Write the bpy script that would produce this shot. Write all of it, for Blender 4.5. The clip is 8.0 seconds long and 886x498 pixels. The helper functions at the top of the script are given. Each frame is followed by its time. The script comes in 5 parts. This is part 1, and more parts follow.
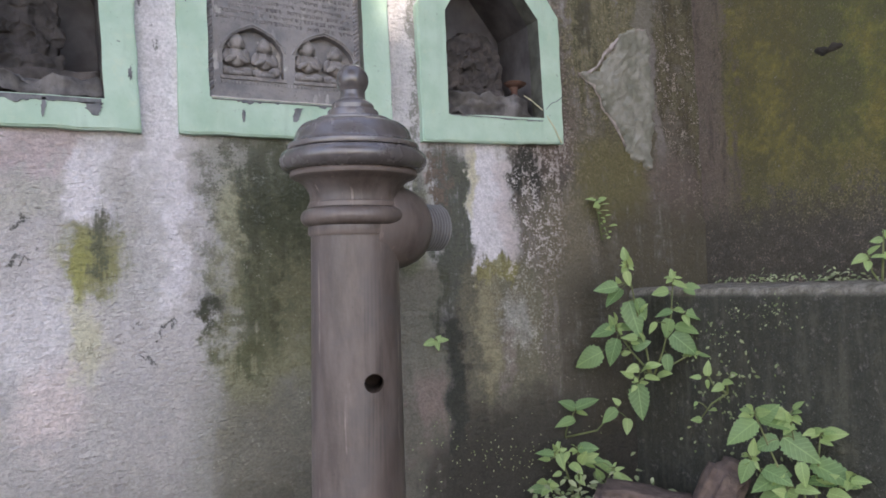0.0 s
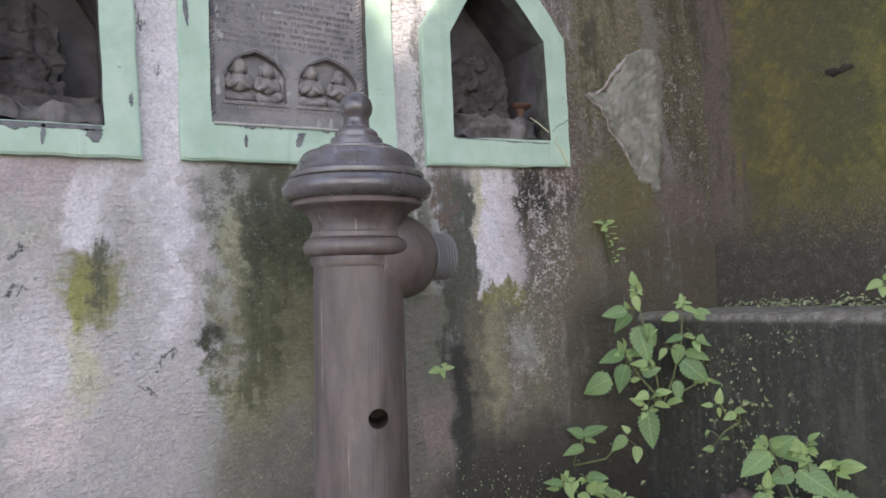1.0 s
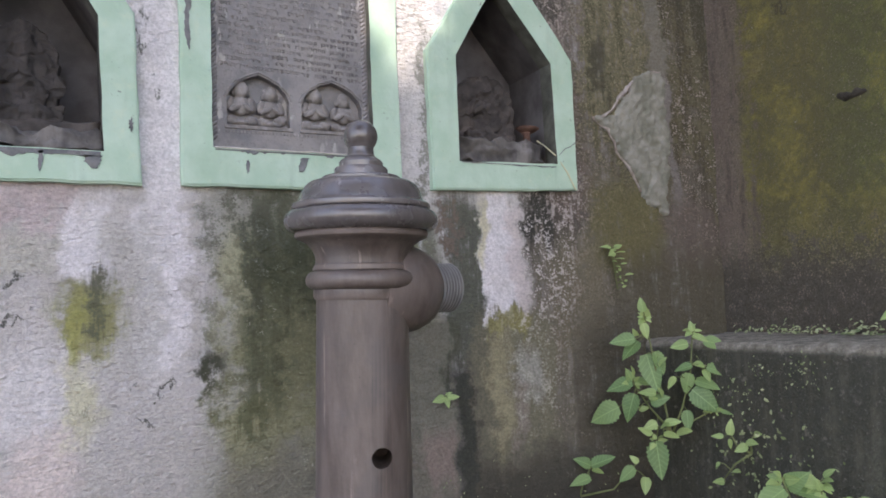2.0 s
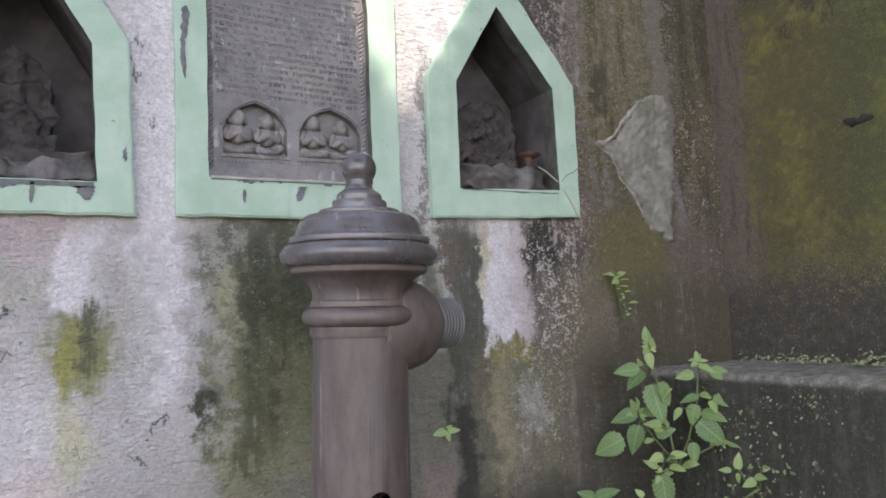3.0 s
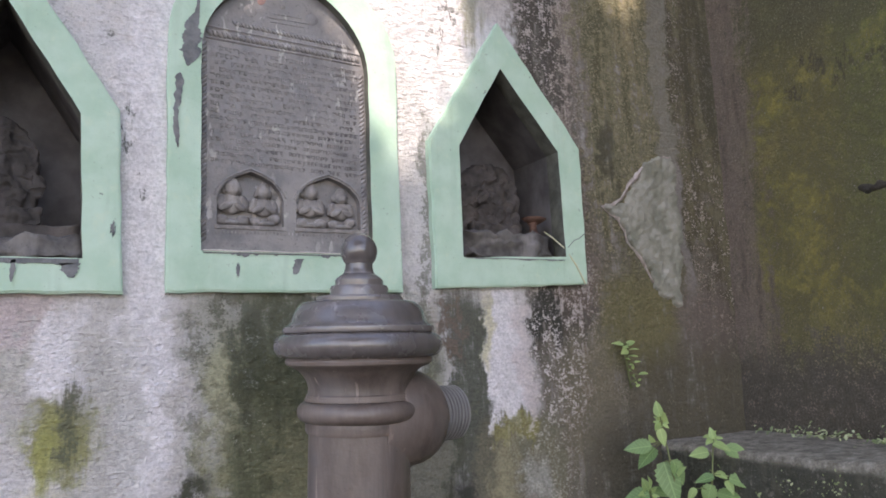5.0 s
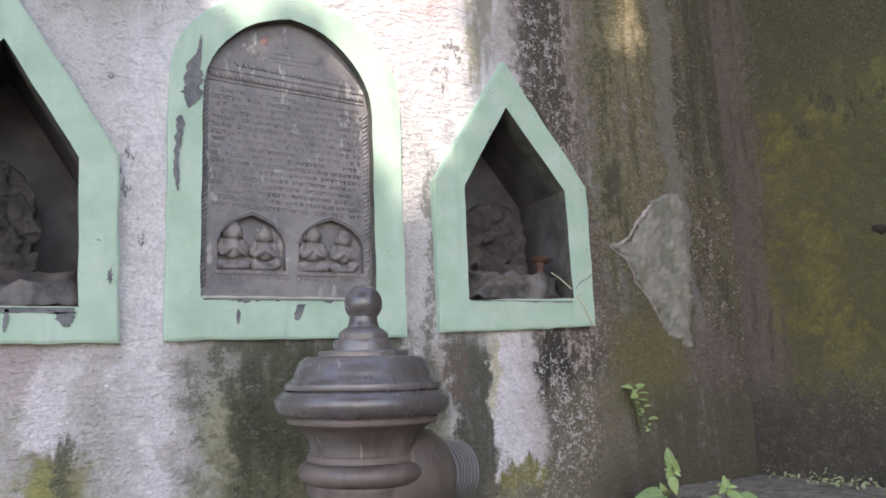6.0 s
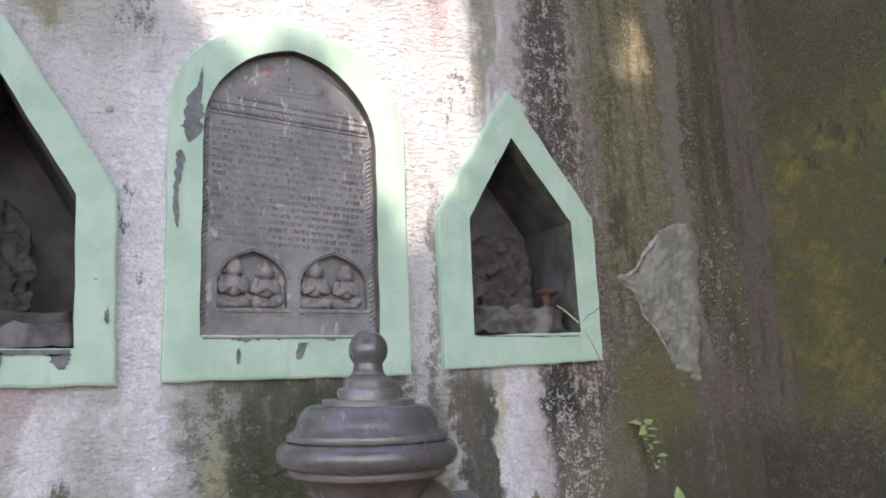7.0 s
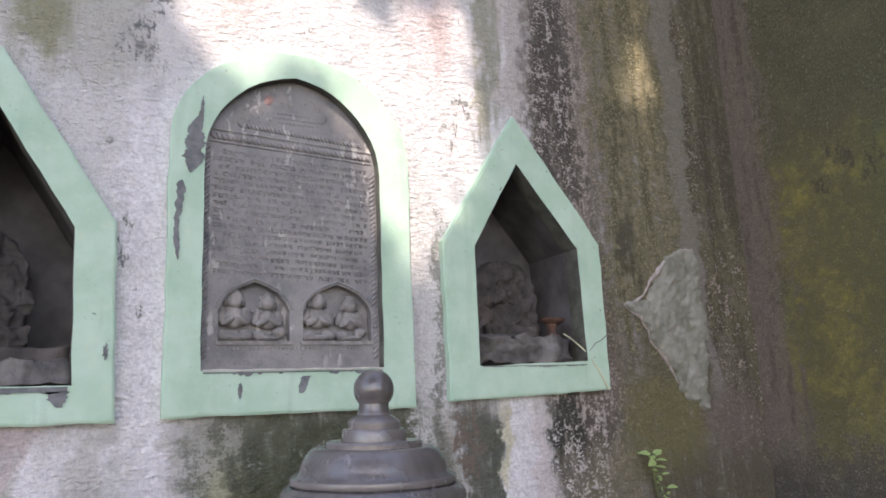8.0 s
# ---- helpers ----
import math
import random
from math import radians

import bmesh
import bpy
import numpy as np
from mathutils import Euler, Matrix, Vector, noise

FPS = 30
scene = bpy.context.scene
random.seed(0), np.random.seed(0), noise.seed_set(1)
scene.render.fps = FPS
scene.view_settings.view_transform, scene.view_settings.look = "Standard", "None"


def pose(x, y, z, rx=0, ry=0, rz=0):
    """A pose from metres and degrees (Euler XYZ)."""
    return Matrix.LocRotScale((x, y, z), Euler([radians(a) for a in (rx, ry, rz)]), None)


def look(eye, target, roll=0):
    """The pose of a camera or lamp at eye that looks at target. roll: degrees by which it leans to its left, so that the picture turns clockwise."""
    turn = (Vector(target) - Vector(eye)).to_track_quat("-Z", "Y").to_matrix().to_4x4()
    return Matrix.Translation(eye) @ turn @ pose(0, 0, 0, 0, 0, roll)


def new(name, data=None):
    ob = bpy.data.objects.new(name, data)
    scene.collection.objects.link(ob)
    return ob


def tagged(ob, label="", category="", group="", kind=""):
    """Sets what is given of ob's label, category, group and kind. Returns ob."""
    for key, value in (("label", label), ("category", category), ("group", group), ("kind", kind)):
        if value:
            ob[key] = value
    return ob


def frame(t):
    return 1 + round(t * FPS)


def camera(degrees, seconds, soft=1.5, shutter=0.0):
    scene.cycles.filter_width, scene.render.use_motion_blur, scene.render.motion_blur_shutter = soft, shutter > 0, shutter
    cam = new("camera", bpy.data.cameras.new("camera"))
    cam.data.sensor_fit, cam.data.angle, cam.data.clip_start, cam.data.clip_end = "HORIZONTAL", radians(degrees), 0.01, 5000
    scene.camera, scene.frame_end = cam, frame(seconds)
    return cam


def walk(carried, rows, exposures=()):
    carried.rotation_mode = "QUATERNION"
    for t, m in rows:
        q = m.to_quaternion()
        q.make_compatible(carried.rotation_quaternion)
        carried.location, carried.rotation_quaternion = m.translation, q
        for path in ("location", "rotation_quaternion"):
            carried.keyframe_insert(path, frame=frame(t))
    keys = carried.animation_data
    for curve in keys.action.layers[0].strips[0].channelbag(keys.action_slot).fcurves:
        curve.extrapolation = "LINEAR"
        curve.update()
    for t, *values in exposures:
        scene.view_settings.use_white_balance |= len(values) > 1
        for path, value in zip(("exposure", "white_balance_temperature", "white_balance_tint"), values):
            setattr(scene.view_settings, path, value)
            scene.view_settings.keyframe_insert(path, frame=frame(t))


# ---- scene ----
import functools

cam = camera(61.1, 8.0, soft=1.7)
PATH = [
    (0, (0.339, 0.165, 0.699), (1.276, 1.93, 0.786), -2.6),
    (0.5, (0.344, 0.176, 0.712), (1.276, 1.942, 0.818), -2.7),
    (1, (0.35, 0.186, 0.725), (1.276, 1.954, 0.847), -2.7),
    (1.5, (0.353, 0.199, 0.741), (1.276, 1.969, 0.875), -2.5),
    (3, (0.371, 0.234, 0.788), (1.292, 1.999, 0.976), -2.5),
    (3.5, (0.376, 0.244, 0.803), (1.293, 2.009, 1.007), -2.3),
    (4, (0.38, 0.256, 0.821), (1.299, 2.018, 1.048), -2.3),
    (4.5, (0.384, 0.27, 0.841), (1.31, 2.025, 1.092), -2.4),
    (6, (0.394, 0.308, 0.903), (1.317, 2.05, 1.242), -2.4),
    (6.5, (0.395, 0.32, 0.924), (1.319, 2.057, 1.283), -2.4),
    (7, (0.396, 0.331, 0.944), (1.32, 2.065, 1.32), -2.4),
    (7.5, (0.396, 0.341, 0.959), (1.318, 2.071, 1.356), -2.5),
    (8, (0.397, 0.349, 0.974), (1.319, 2.075, 1.387), -2.6),
]
EXPOSURE, KELVIN, TINT = 1.71, 7050, 18
walk(cam, [(t, look(eye, target, roll)) for t, eye, target, roll in PATH], [(0.0, EXPOSURE, KELVIN, TINT), (8.0, EXPOSURE, KELVIN, TINT)])

# ---- daylight ----
SUN = Vector((-0.35, -0.62, 0.70)).normalized()
world = bpy.data.worlds.new("sky")
scene.world = world
world.use_nodes = True
sky = world.node_tree.nodes.new("ShaderNodeTexSky")
sky.sky_type, sky.sun_disc = "NISHITA", False
sky.sun_elevation, sky.sun_rotation = math.asin(SUN.z), math.atan2(SUN.x, SUN.y)
background = world.node_tree.nodes["Background"]
background.inputs["Strength"].default_value = 0.15
world.node_tree.links.new(sky.outputs[0], background.inputs[0])
sun = new("sun", bpy.data.lights.new("sun", "SUN"))
sun.data.energy, sun.data.angle, sun.data.color = 1.9, radians(0.53), (1.0, 0.94, 0.84)
sun.matrix_world = look(SUN * 20, (0, 0, 0))


# ---- materials ----
class Nodes:
    """A small pen for node materials, in world metres."""

    def __init__(self, name, rough=0.9, metal=0.0):
        self.mat = bpy.data.materials.new(name)
        self.mat.use_nodes = True
        self.tree = self.mat.node_tree
        self.bsdf = self.tree.nodes["Principled BSDF"]
        self.bsdf.inputs["Roughness"].default_value = rough
        self.bsdf.inputs["Metallic"].default_value = metal
        geo = self.node("ShaderNodeNewGeometry")
        self.place = geo.outputs["Position"]
        cut = self.node("ShaderNodeSeparateXYZ")
        self.join(self.place, cut.inputs[0])
        self.x, self.y, self.z = cut.outputs

    def node(self, kind):
        return self.tree.nodes.new(kind)

    def join(self, a, b):
        if hasattr(a, "is_output"):
            self.tree.links.new(a, b)
        else:
            b.default_value = a

    def math(self, op, a, b=0.0, clamp=False):
        n = self.node("ShaderNodeMath")
        n.operation, n.use_clamp = op, clamp
        self.join(a, n.inputs[0])
        self.join(b, n.inputs[1])
        return n.outputs[0]

    def smooth(self, v, a, b, low=0.0, high=1.0):
        n = self.node("ShaderNodeMapRange")
        n.interpolation_type = "SMOOTHSTEP"
        self.join(v, n.inputs["Value"])
        n.inputs["From Min"].default_value, n.inputs["From Max"].default_value = a, b
        n.inputs["To Min"].default_value, n.inputs["To Max"].default_value = low, high
        return n.outputs["Result"]

    def noise(self, scale, detail=4.0, stretch=(1, 1, 1), shift=0.0, rough=0.55):
        m = self.node("ShaderNodeMapping")
        self.join(self.place, m.inputs["Vector"])
        m.inputs["Scale"].default_value = stretch
        m.inputs["Location"].default_value = (shift, shift * 0.7, shift * 1.3)
        n = self.node("ShaderNodeTexNoise")
        self.join(m.outputs[0], n.inputs["Vector"])
        n.inputs["Scale"].default_value, n.inputs["Detail"].default_value = scale, detail
        n.inputs["Roughness"].default_value = rough
        return n.outputs[0]

    def mix(self, fac, a, b):
        n = self.node("ShaderNodeMix")
        n.data_type = "RGBA"
        self.join(fac, n.inputs["Factor"])
        for v, s in ((a, n.inputs[6]), (b, n.inputs[7])):
            self.join((*v, 1.0) if isinstance(v, tuple) else v, s)
        return n.outputs[2]

    def chance(self):
        return self.node("ShaderNodeObjectInfo").outputs["Random"]

    def island(self):
        return self.node("ShaderNodeNewGeometry").outputs["Random Per Island"]

    def relief(self, height, distance, strength=1.0, after=None):
        n = self.node("ShaderNodeBump")
        n.inputs["Strength"].default_value, n.inputs["Distance"].default_value = strength, distance
        self.join(height, n.inputs["Height"])
        if after is not None:
            self.join(after, n.inputs["Normal"])
        return n.outputs[0]

    def done(self, colour, normal=None, rough=None):
        self.join((*colour, 1.0) if isinstance(colour, tuple) else colour, self.bsdf.inputs["Base Color"])
        if normal is not None:
            self.join(normal, self.bsdf.inputs["Normal"])
        if rough is not None:
            self.join(rough, self.bsdf.inputs["Roughness"])
        return self.mat


class Stains(Nodes):
    """A weathered wall: stains laid one over the other, each with its own ragged outline. u runs along the wall, z up."""

    def weather(self, along, base, zone=(-9, 9)):
        self.zone = zone
        self.low = self.smooth(self.noise(9.0, 6.0, shift=3.0, rough=0.62), 0.22, 0.78)
        self.streak = self.smooth(self.noise(34.0, 6.0, (1, 1, 0.11), shift=7.0, rough=0.66), 0.22, 0.78)
        self.mid = self.smooth(self.noise(42.0, 6.0, shift=1.0, rough=0.68), 0.22, 0.78)
        self.fine = self.smooth(self.noise(230.0, 4.0, (0.85, 1, 0.95), shift=5.0, rough=0.7), 0.22, 0.78)
        u = self.x if along == "x" else self.y
        u = self.math("ADD", u, self.math("MULTIPLY", self.math("SUBTRACT", self.low, 0.5), 0.045))
        self.u = self.math("ADD", u, self.math("MULTIPLY", self.math("SUBTRACT", self.mid, 0.5), 0.022))
        w = self.math("ADD", self.z, self.math("MULTIPLY", self.math("SUBTRACT", self.streak, 0.5), 0.11))
        self.w = self.math("ADD", w, self.math("MULTIPLY", self.math("SUBTRACT", self.mid, 0.5), 0.05))
        v = self.math("ADD", self.z, self.math("MULTIPLY", self.math("SUBTRACT", self.low, 0.5), 0.06))
        v = self.math("ADD", v, self.math("MULTIPLY", self.math("SUBTRACT", self.streak, 0.5), 0.035))
        self.v = self.math("ADD", v, self.math("MULTIPLY", self.math("SUBTRACT", self.mid, 0.5), 0.03))
        self.grain = {
            "fine": self.fine, "mid": self.mid, "streak": self.streak, "low": self.low,
            "speck": self.math("ADD", self.math("MULTIPLY", self.fine, 0.6), self.math("MULTIPLY", self.mid, 0.4)),
            "run": self.math("ADD", self.math("ADD", self.math("MULTIPLY", self.mid, 0.33), self.math("MULTIPLY", self.fine, 0.22)), self.math("MULTIPLY", self.streak, 0.45)),
        }
        self.colour = tuple(base)
        return self

    def grit(self, low=0.62, high=1.28):
        """Dirt in the pits and bare high spots, at two scales."""
        for k, (a, b) in ((self.fine, (low, high)), (self.mid, (low * 0.5 + 0.5, high * 0.5 + 0.5))):
            n = self.node("ShaderNodeVectorMath")
            n.operation = "SCALE"
            self.join(self.colour, n.inputs[0])
            self.join(self.smooth(k, 0.0, 1.0, a, b), n.inputs["Scale"])
            self.colour = n.outputs[0]

    def field(self, u0, u1, z0, z1, su, sz, height):
        """A soft-edged rectangle; sides that lie off this stretch of wall are left out."""
        sides = []
        if u0 + su + 0.06 > self.zone[0] and u0 > -0.9:
            sides.append(self.smooth(self.u, u0 - su, u0 + su))
        if u1 - su - 0.06 < self.zone[1] and u1 < 2.1:
            sides.append(self.smooth(self.u, u1 + su, u1 - su))
        if z0 > -0.4:
            sides.append(self.smooth(height, z0 - sz, z0 + sz))
        if z1 < 3.2:
            sides.append(self.smooth(height, z1 + sz, z1 - sz))
        return functools.reduce(lambda a, b: self.math("MULTIPLY", a, b), sides) if sides else self.math("ADD", 1.0, 0.0)

    def stain(self, u0, u1, z0, z1, colour, strength=1.0, su=0.02, sz=0.05, grain="run", rag=1.6):
        su, sz, rag = su * 1.7, sz * 1.5, rag * 1.25
        if u1 + su + 0.05 < self.zone[0] or u0 - su - 0.05 > self.zone[1]:
            return
        mask = self.field(u0, u1, z0, z1, su, sz, self.w)
        ragged = self.math("ADD", mask, self.math("MULTIPLY", self.math("SUBTRACT", self.grain[grain], 0.5), rag))
        fac = self.math("MULTIPLY", self.smooth(ragged, 0.15, 1.0), self.smooth(mask, 0.0, 0.25))
        self.colour = self.mix(self.math("MULTIPLY", fac, strength), self.colour, colour)

    def wash(self, u0, u1, z0, z1, colour, strength=1.0, su=0.03, sz=0.05, grain="low", amount=0.9):
        """A soft cloudy stain with no hard outline."""
        if u1 + su + 0.05 < self.zone[0] or u0 - su - 0.05 > self.zone[1]:
            return
        mask = self.field(u0, u1, z0, z1, su, sz, self.v)
        cloudy = self.math("ADD", mask, self.math("MULTIPLY", self.math("SUBTRACT", self.grain[grain], 0.5), amount))
        fac = self.math("MULTIPLY", self.math("MULTIPLY", self.smooth(cloudy, 0.0, 1.0), mask), strength)
        self.colour = self.mix(fac, self.colour, colour)

    def specks(self, u0, u1, z0, z1, colour, low=0.6, high=0.68, strength=0.9, su=0.03, sz=0.06, grain="speck"):
        if u1 + su + 0.05 < self.zone[0] or u0 - su - 0.05 > self.zone[1]:
            return
        fac = self.math("MULTIPLY", self.field(u0, u1, z0, z1, su, sz, self.w), self.smooth(self.grain[grain], low, high))
        self.colour = self.mix(self.math("MULTIPLY", fac, strength), self.colour, colour)


def wall_paint(zone):
    """Whitewashed lime plaster, run over with damp, algae and soot."""
    s = Stains("stained_whitewash", 0.92).weather("x", (0.81, 0.775, 0.81), zone)
    white = (0.78, 0.745, 0.775)
    # thin grey dirt everywhere, thicker low on the wall, where fading sky light is painted in too
    s.wash(-3, 3, -1, 4, (0.62, 0.59, 0.585), 0.6, grain="run", amount=2.2)
    s.wash(-3, 0.60, -1, 0.97, (0.47, 0.44, 0.425), 0.7, 0.05, 0.03, "run", 1.6)
    s.specks(-3, 3, -1, 4, (0.44, 0.42, 0.40), 0.72, 0.9, 0.5, grain="fine")
    s.wash(-3, 0.62, -1, 0.62, (0.46, 0.435, 0.415), 0.85, 0.08, 0.16, "mid", 1.4)
    s.wash(-3, 0.62, -1, 0.42, (0.33, 0.31, 0.285), 0.8, 0.08, 0.10, "run", 1.2)
    # above the frames: grey and olive damp with soot blots
    s.wash(0.0, 0.52, 1.46, 3.5, (0.46, 0.45, 0.40), 0.7, 0.05, 0.07, "run", 1.6)
    s.wash(0.31, 0.42, 1.50, 3.5, (0.25, 0.24, 0.13), 0.8, 0.04, 0.06, "run", 1.6)
    s.specks(0.28, 0.56, 1.38, 3.5, (0.20, 0.20, 0.185), 0.56, 0.75, 0.5, 0.04, 0.05, "speck")
    s.stain(0.485, 0.525, 1.545, 1.585, (0.15, 0.15, 0.145), 0.85, 0.015, 0.018, "speck", 1.8)
    s.stain(0.515, 0.55, 1.61, 1.645, (0.13, 0.13, 0.13), 0.9, 0.010, 0.012, "mid", 1.6)
    s.stain(0.515, 0.535, 1.475, 1.51, (0.16, 0.16, 0.155), 0.85, 0.010, 0.015, "speck", 2.0)
    s.stain(0.775, 0.795, 1.622, 1.640, (0.15, 0.14, 0.12), 0.9, 0.004, 0.004, "mid", 1.0)
    s.stain(0.932, 0.945, 1.712, 1.722, (0.10, 0.10, 0.09), 0.9, 0.004, 0.004, "mid", 1.0)
    s.wash(0.60, 0.70, 1.58, 3.5, (0.64, 0.54, 0.53), 0.7, 0.04, 0.06, "low", 1.2)
    s.wash(0.93, 1.08, 1.60, 3.5, (0.62, 0.52, 0.53), 0.7, 0.03, 0.06, "low", 1.2)
    s.stain(1.02, 1.05, 1.66, 3.5, (0.50, 0.38, 0.37), 0.7, 0.02, 0.05, "low", 1.4)
    # between the pointed and the arched frame: clean white with a few pits
    s.wash(0.485, 0.56, 0.66, 1.50, white, 0.9, 0.012, 0.08, "run", 1.0)
    s.specks(-3, 1.2, 0.55, 4.0, (0.16, 0.155, 0.15), 0.90, 0.96, 0.85, grain="mid")
    s.stain(0.495, 0.506, 1.275, 1.292, (0.11, 0.11, 0.10), 0.95, 0.005, 0.006, "speck", 1.2)
    s.stain(0.490, 0.497, 1.212, 1.232, (0.11, 0.11, 0.10), 0.95, 0.004, 0.006, "speck", 1.2)
    s.stain(0.520, 0.530, 1.130, 1.140, (0.14, 0.14, 0.13), 0.9, 0.005, 0.005, "speck", 1.8)
    s.stain(1.070, 1.083, 1.496, 1.508, (0.08, 0.08, 0.07), 0.9, 0.003, 0.003, "mid", 0.3)
    s.specks(1.03, 1.12, 1.49, 1.56, (0.16, 0.16, 0.15), 0.62, 0.75, 0.8, 0.02, 0.02, "mid")
    # below the pointed niche: pinkish wash, a yellow-green patch and its run
    s.wash(0.0, 0.40, 0.90, 0.985, (0.53, 0.44, 0.445), 0.85, 0.05, 0.03, "mid", 1.2)
    s.wash(0.0, 0.375, 0.835, 0.905, (0.47, 0.455, 0.405), 0.8, 0.03, 0.03, "low", 1.2)
    s.wash(0.375, 0.45, 0.82, 0.96, white, 0.9, 0.02, 0.03, "low", 0.8)
    s.wash(0.43, 0.53, 0.66, 0.95, (0.48, 0.465, 0.445), 0.75, 0.025, 0.06, "speck", 1.5)
    s.wash(0.31, 0.40, 0.745, 0.80, (0.42, 0.41, 0.34), 0.75, 0.03, 0.025, "low", 1.0)
    s.wash(0.0, 0.42, 0.56, 0.72, (0.72, 0.685, 0.70), 0.7, 0.04, 0.05, "low", 1.0)
    # the next wash paints in a mild pinkish dapple of sun
    s.wash(0.30, 0.40, 0.47, 0.60, (0.70, 0.60, 0.58), 0.8, 0.03, 0.04, "low", 1.0)
    s.wash(0.355, 0.465, 0.715, 0.825, (0.27, 0.265, 0.12), 0.95, 0.022, 0.03, "run", 0.9)
    s.wash(0.365, 0.41, 0.695, 0.785, (0.33, 0.325, 0.11), 0.85, 0.022, 0.03, "run", 0.9)
    s.stain(0.400, 0.446, 0.755, 0.835, (0.095, 0.098, 0.065), 0.9, 0.018, 0.025, "speck", 1.1)
    s.wash(0.365, 0.425, 0.56, 0.71, (0.56, 0.535, 0.38), 0.85, 0.022, 0.06, "run", 1.0)
    s.stain(0.375, 0.425, 0.612, 0.620, (0.26, 0.25, 0.18), 0.7, 0.010, 0.004, "mid", 1.2)
    for u, z, du, dz in ((0.305, 0.822, 0.010, 0.006), (0.318, 0.838, 0.006, 0.008), (0.520, 0.643, 0.016, 0.004), (0.486, 0.588, 0.016, 0.004), (0.468, 0.640, 0.006, 0.004), (0.533, 0.808, 0.005, 0.003), (0.284, 0.752, 0.006, 0.008), (0.300, 0.744, 0.012, 0.004)):
        s.wash(u - du, u + du, z - dz, z + dz, (0.10, 0.10, 0.09), 1.0, 0.006, 0.004, "mid", 1.0)
    # the grey and green field behind the post
    s.wash(0.575, 1.04, -0.5, 0.99, (0.40, 0.39, 0.355), 0.95, 0.035, 0.02, "run", 0.9)
    s.wash(0.53, 0.62, -0.5, 0.55, (0.36, 0.35, 0.32), 0.8, 0.05, 0.10, "speck", 1.3)
    s.wash(0.595, 1.03, 0.44, 0.92, (0.285, 0.285, 0.165), 0.9, 0.045, 0.08, "low", 1.6)
    s.wash(0.60, 0.66, 0.72, 0.90, (0.44, 0.43, 0.30), 0.8, 0.02, 0.05, "run", 1.3)
    s.wash(0.64, 1.02, 0.58, 0.99, (0.085, 0.092, 0.052), 0.9, 0.06, 0.06, "run", 2.2)
    s.stain(0.62, 1.02, 0.56, 0.97, (0.085, 0.092, 0.055), 0.45, 0.05, 0.06, "mid", 2.6)
    s.stain(0.655, 0.69, 0.80, 0.965, (0.06, 0.066, 0.042), 0.65, 0.020, 0.05, "run", 2.2)
    s.stain(0.71, 0.95, 0.70, 0.96, (0.055, 0.062, 0.034), 0.75, 0.03, 0.06, "low", 1.8)
    s.specks(0.58, 1.02, 0.86, 0.975, (0.10, 0.105, 0.08), 0.48, 0.66, 0.8, 0.03, 0.03, "speck")
    s.wash(0.562, 0.615, 0.635, 0.695, (0.065, 0.068, 0.046), 1.0, 0.018, 0.020, "mid", 1.0)
    s.stain(0.60, 0.69, 0.585, 0.66, (0.12, 0.125, 0.065), 0.7, 0.03, 0.03, "low", 1.8)
    s.wash(0.70, 0.80, 0.50, 0.78, (0.27, 0.262, 0.16), 0.65, 0.04, 0.06, "mid", 1.8)
    s.wash(0.58, 1.00, -0.5, 0.54, (0.215, 0.205, 0.165), 0.95, 0.06, 0.09, "run", 0.8)
    s.wash(0.58, 1.00, -0.5, 0.38, (0.145, 0.138, 0.11), 0.9, 0.05, 0.06, "run", 1.2)
    s.specks(0.57, 1.0, 0.38, 0.97, (0.55, 0.54, 0.49), 0.74, 0.88, 0.55, grain="speck")
    # between the frames and below them
    s.wash(0.90, 1.07, -0.5, 0.74, (0.185, 0.170, 0.138), 1.0, 0.03, 0.04, "run", 0.3)
    s.stain(0.955, 1.010, 0.86, 1.40, (0.60, 0.58, 0.58), 0.9, 0.012, 0.05, "run", 1.6)
    s.stain(1.000, 1.022, 0.80, 1.30, (0.14, 0.14, 0.11), 0.75, 0.007, 0.06, "speck", 2.4)
    s.specks(0.955, 1.02, 0.95, 1.16, (0.22, 0.21, 0.19), 0.58, 0.72, 0.7, 0.01, 0.05, "run")
    s.wash(0.96, 1.06, 0.48, 0.72, (0.20, 0.192, 0.155), 0.9, 0.02, 0.05, "run", 1.3)
    s.wash(0.975, 1.05, 0.36, 0.53, (0.275, 0.215, 0.19), 0.9, 0.018, 0.05, "low", 1.2)
    s.stain(1.035, 1.125, 0.60, 0.99, (0.075, 0.082, 0.056), 0.94, 0.012, 0.04, "run", 1.2)
    s.wash(1.045, 1.135, -0.5, 0.66, (0.050, 0.052, 0.042), 1.0, 0.018, 0.05, "run", 0.6)
    s.specks(1.03, 1.12, 0.64, 0.97, (0.20, 0.20, 0.13), 0.66, 0.80, 0.6, 0.01, 0.04, "run")
    s.stain(1.035, 1.075, 0.86, 0.96, (0.20, 0.145, 0.12), 0.7, 0.012, 0.03, "mid", 1.8)
    s.specks(1.03, 1.08, 0.91, 0.975, (0.60, 0.50, 0.46), 0.62, 0.74, 0.9, 0.01, 0.015, "streak")
    # right of the pointed frame: soot and brown damp up to the corner
    s.stain(1.105, 1.17, 1.48, 3.5, (0.30, 0.29, 0.21), 0.8, 0.015, 0.04, "run", 1.8)
    s.wash(1.17, 1.24, 1.54, 3.5, (0.50, 0.45, 0.43), 0.8, 0.02, 0.05, "run", 1.4)
    s.stain(1.225, 2.2, -0.5, 4.0, (0.150, 0.130, 0.096), 0.97, 0.02, 0.05, "run", 0.9)
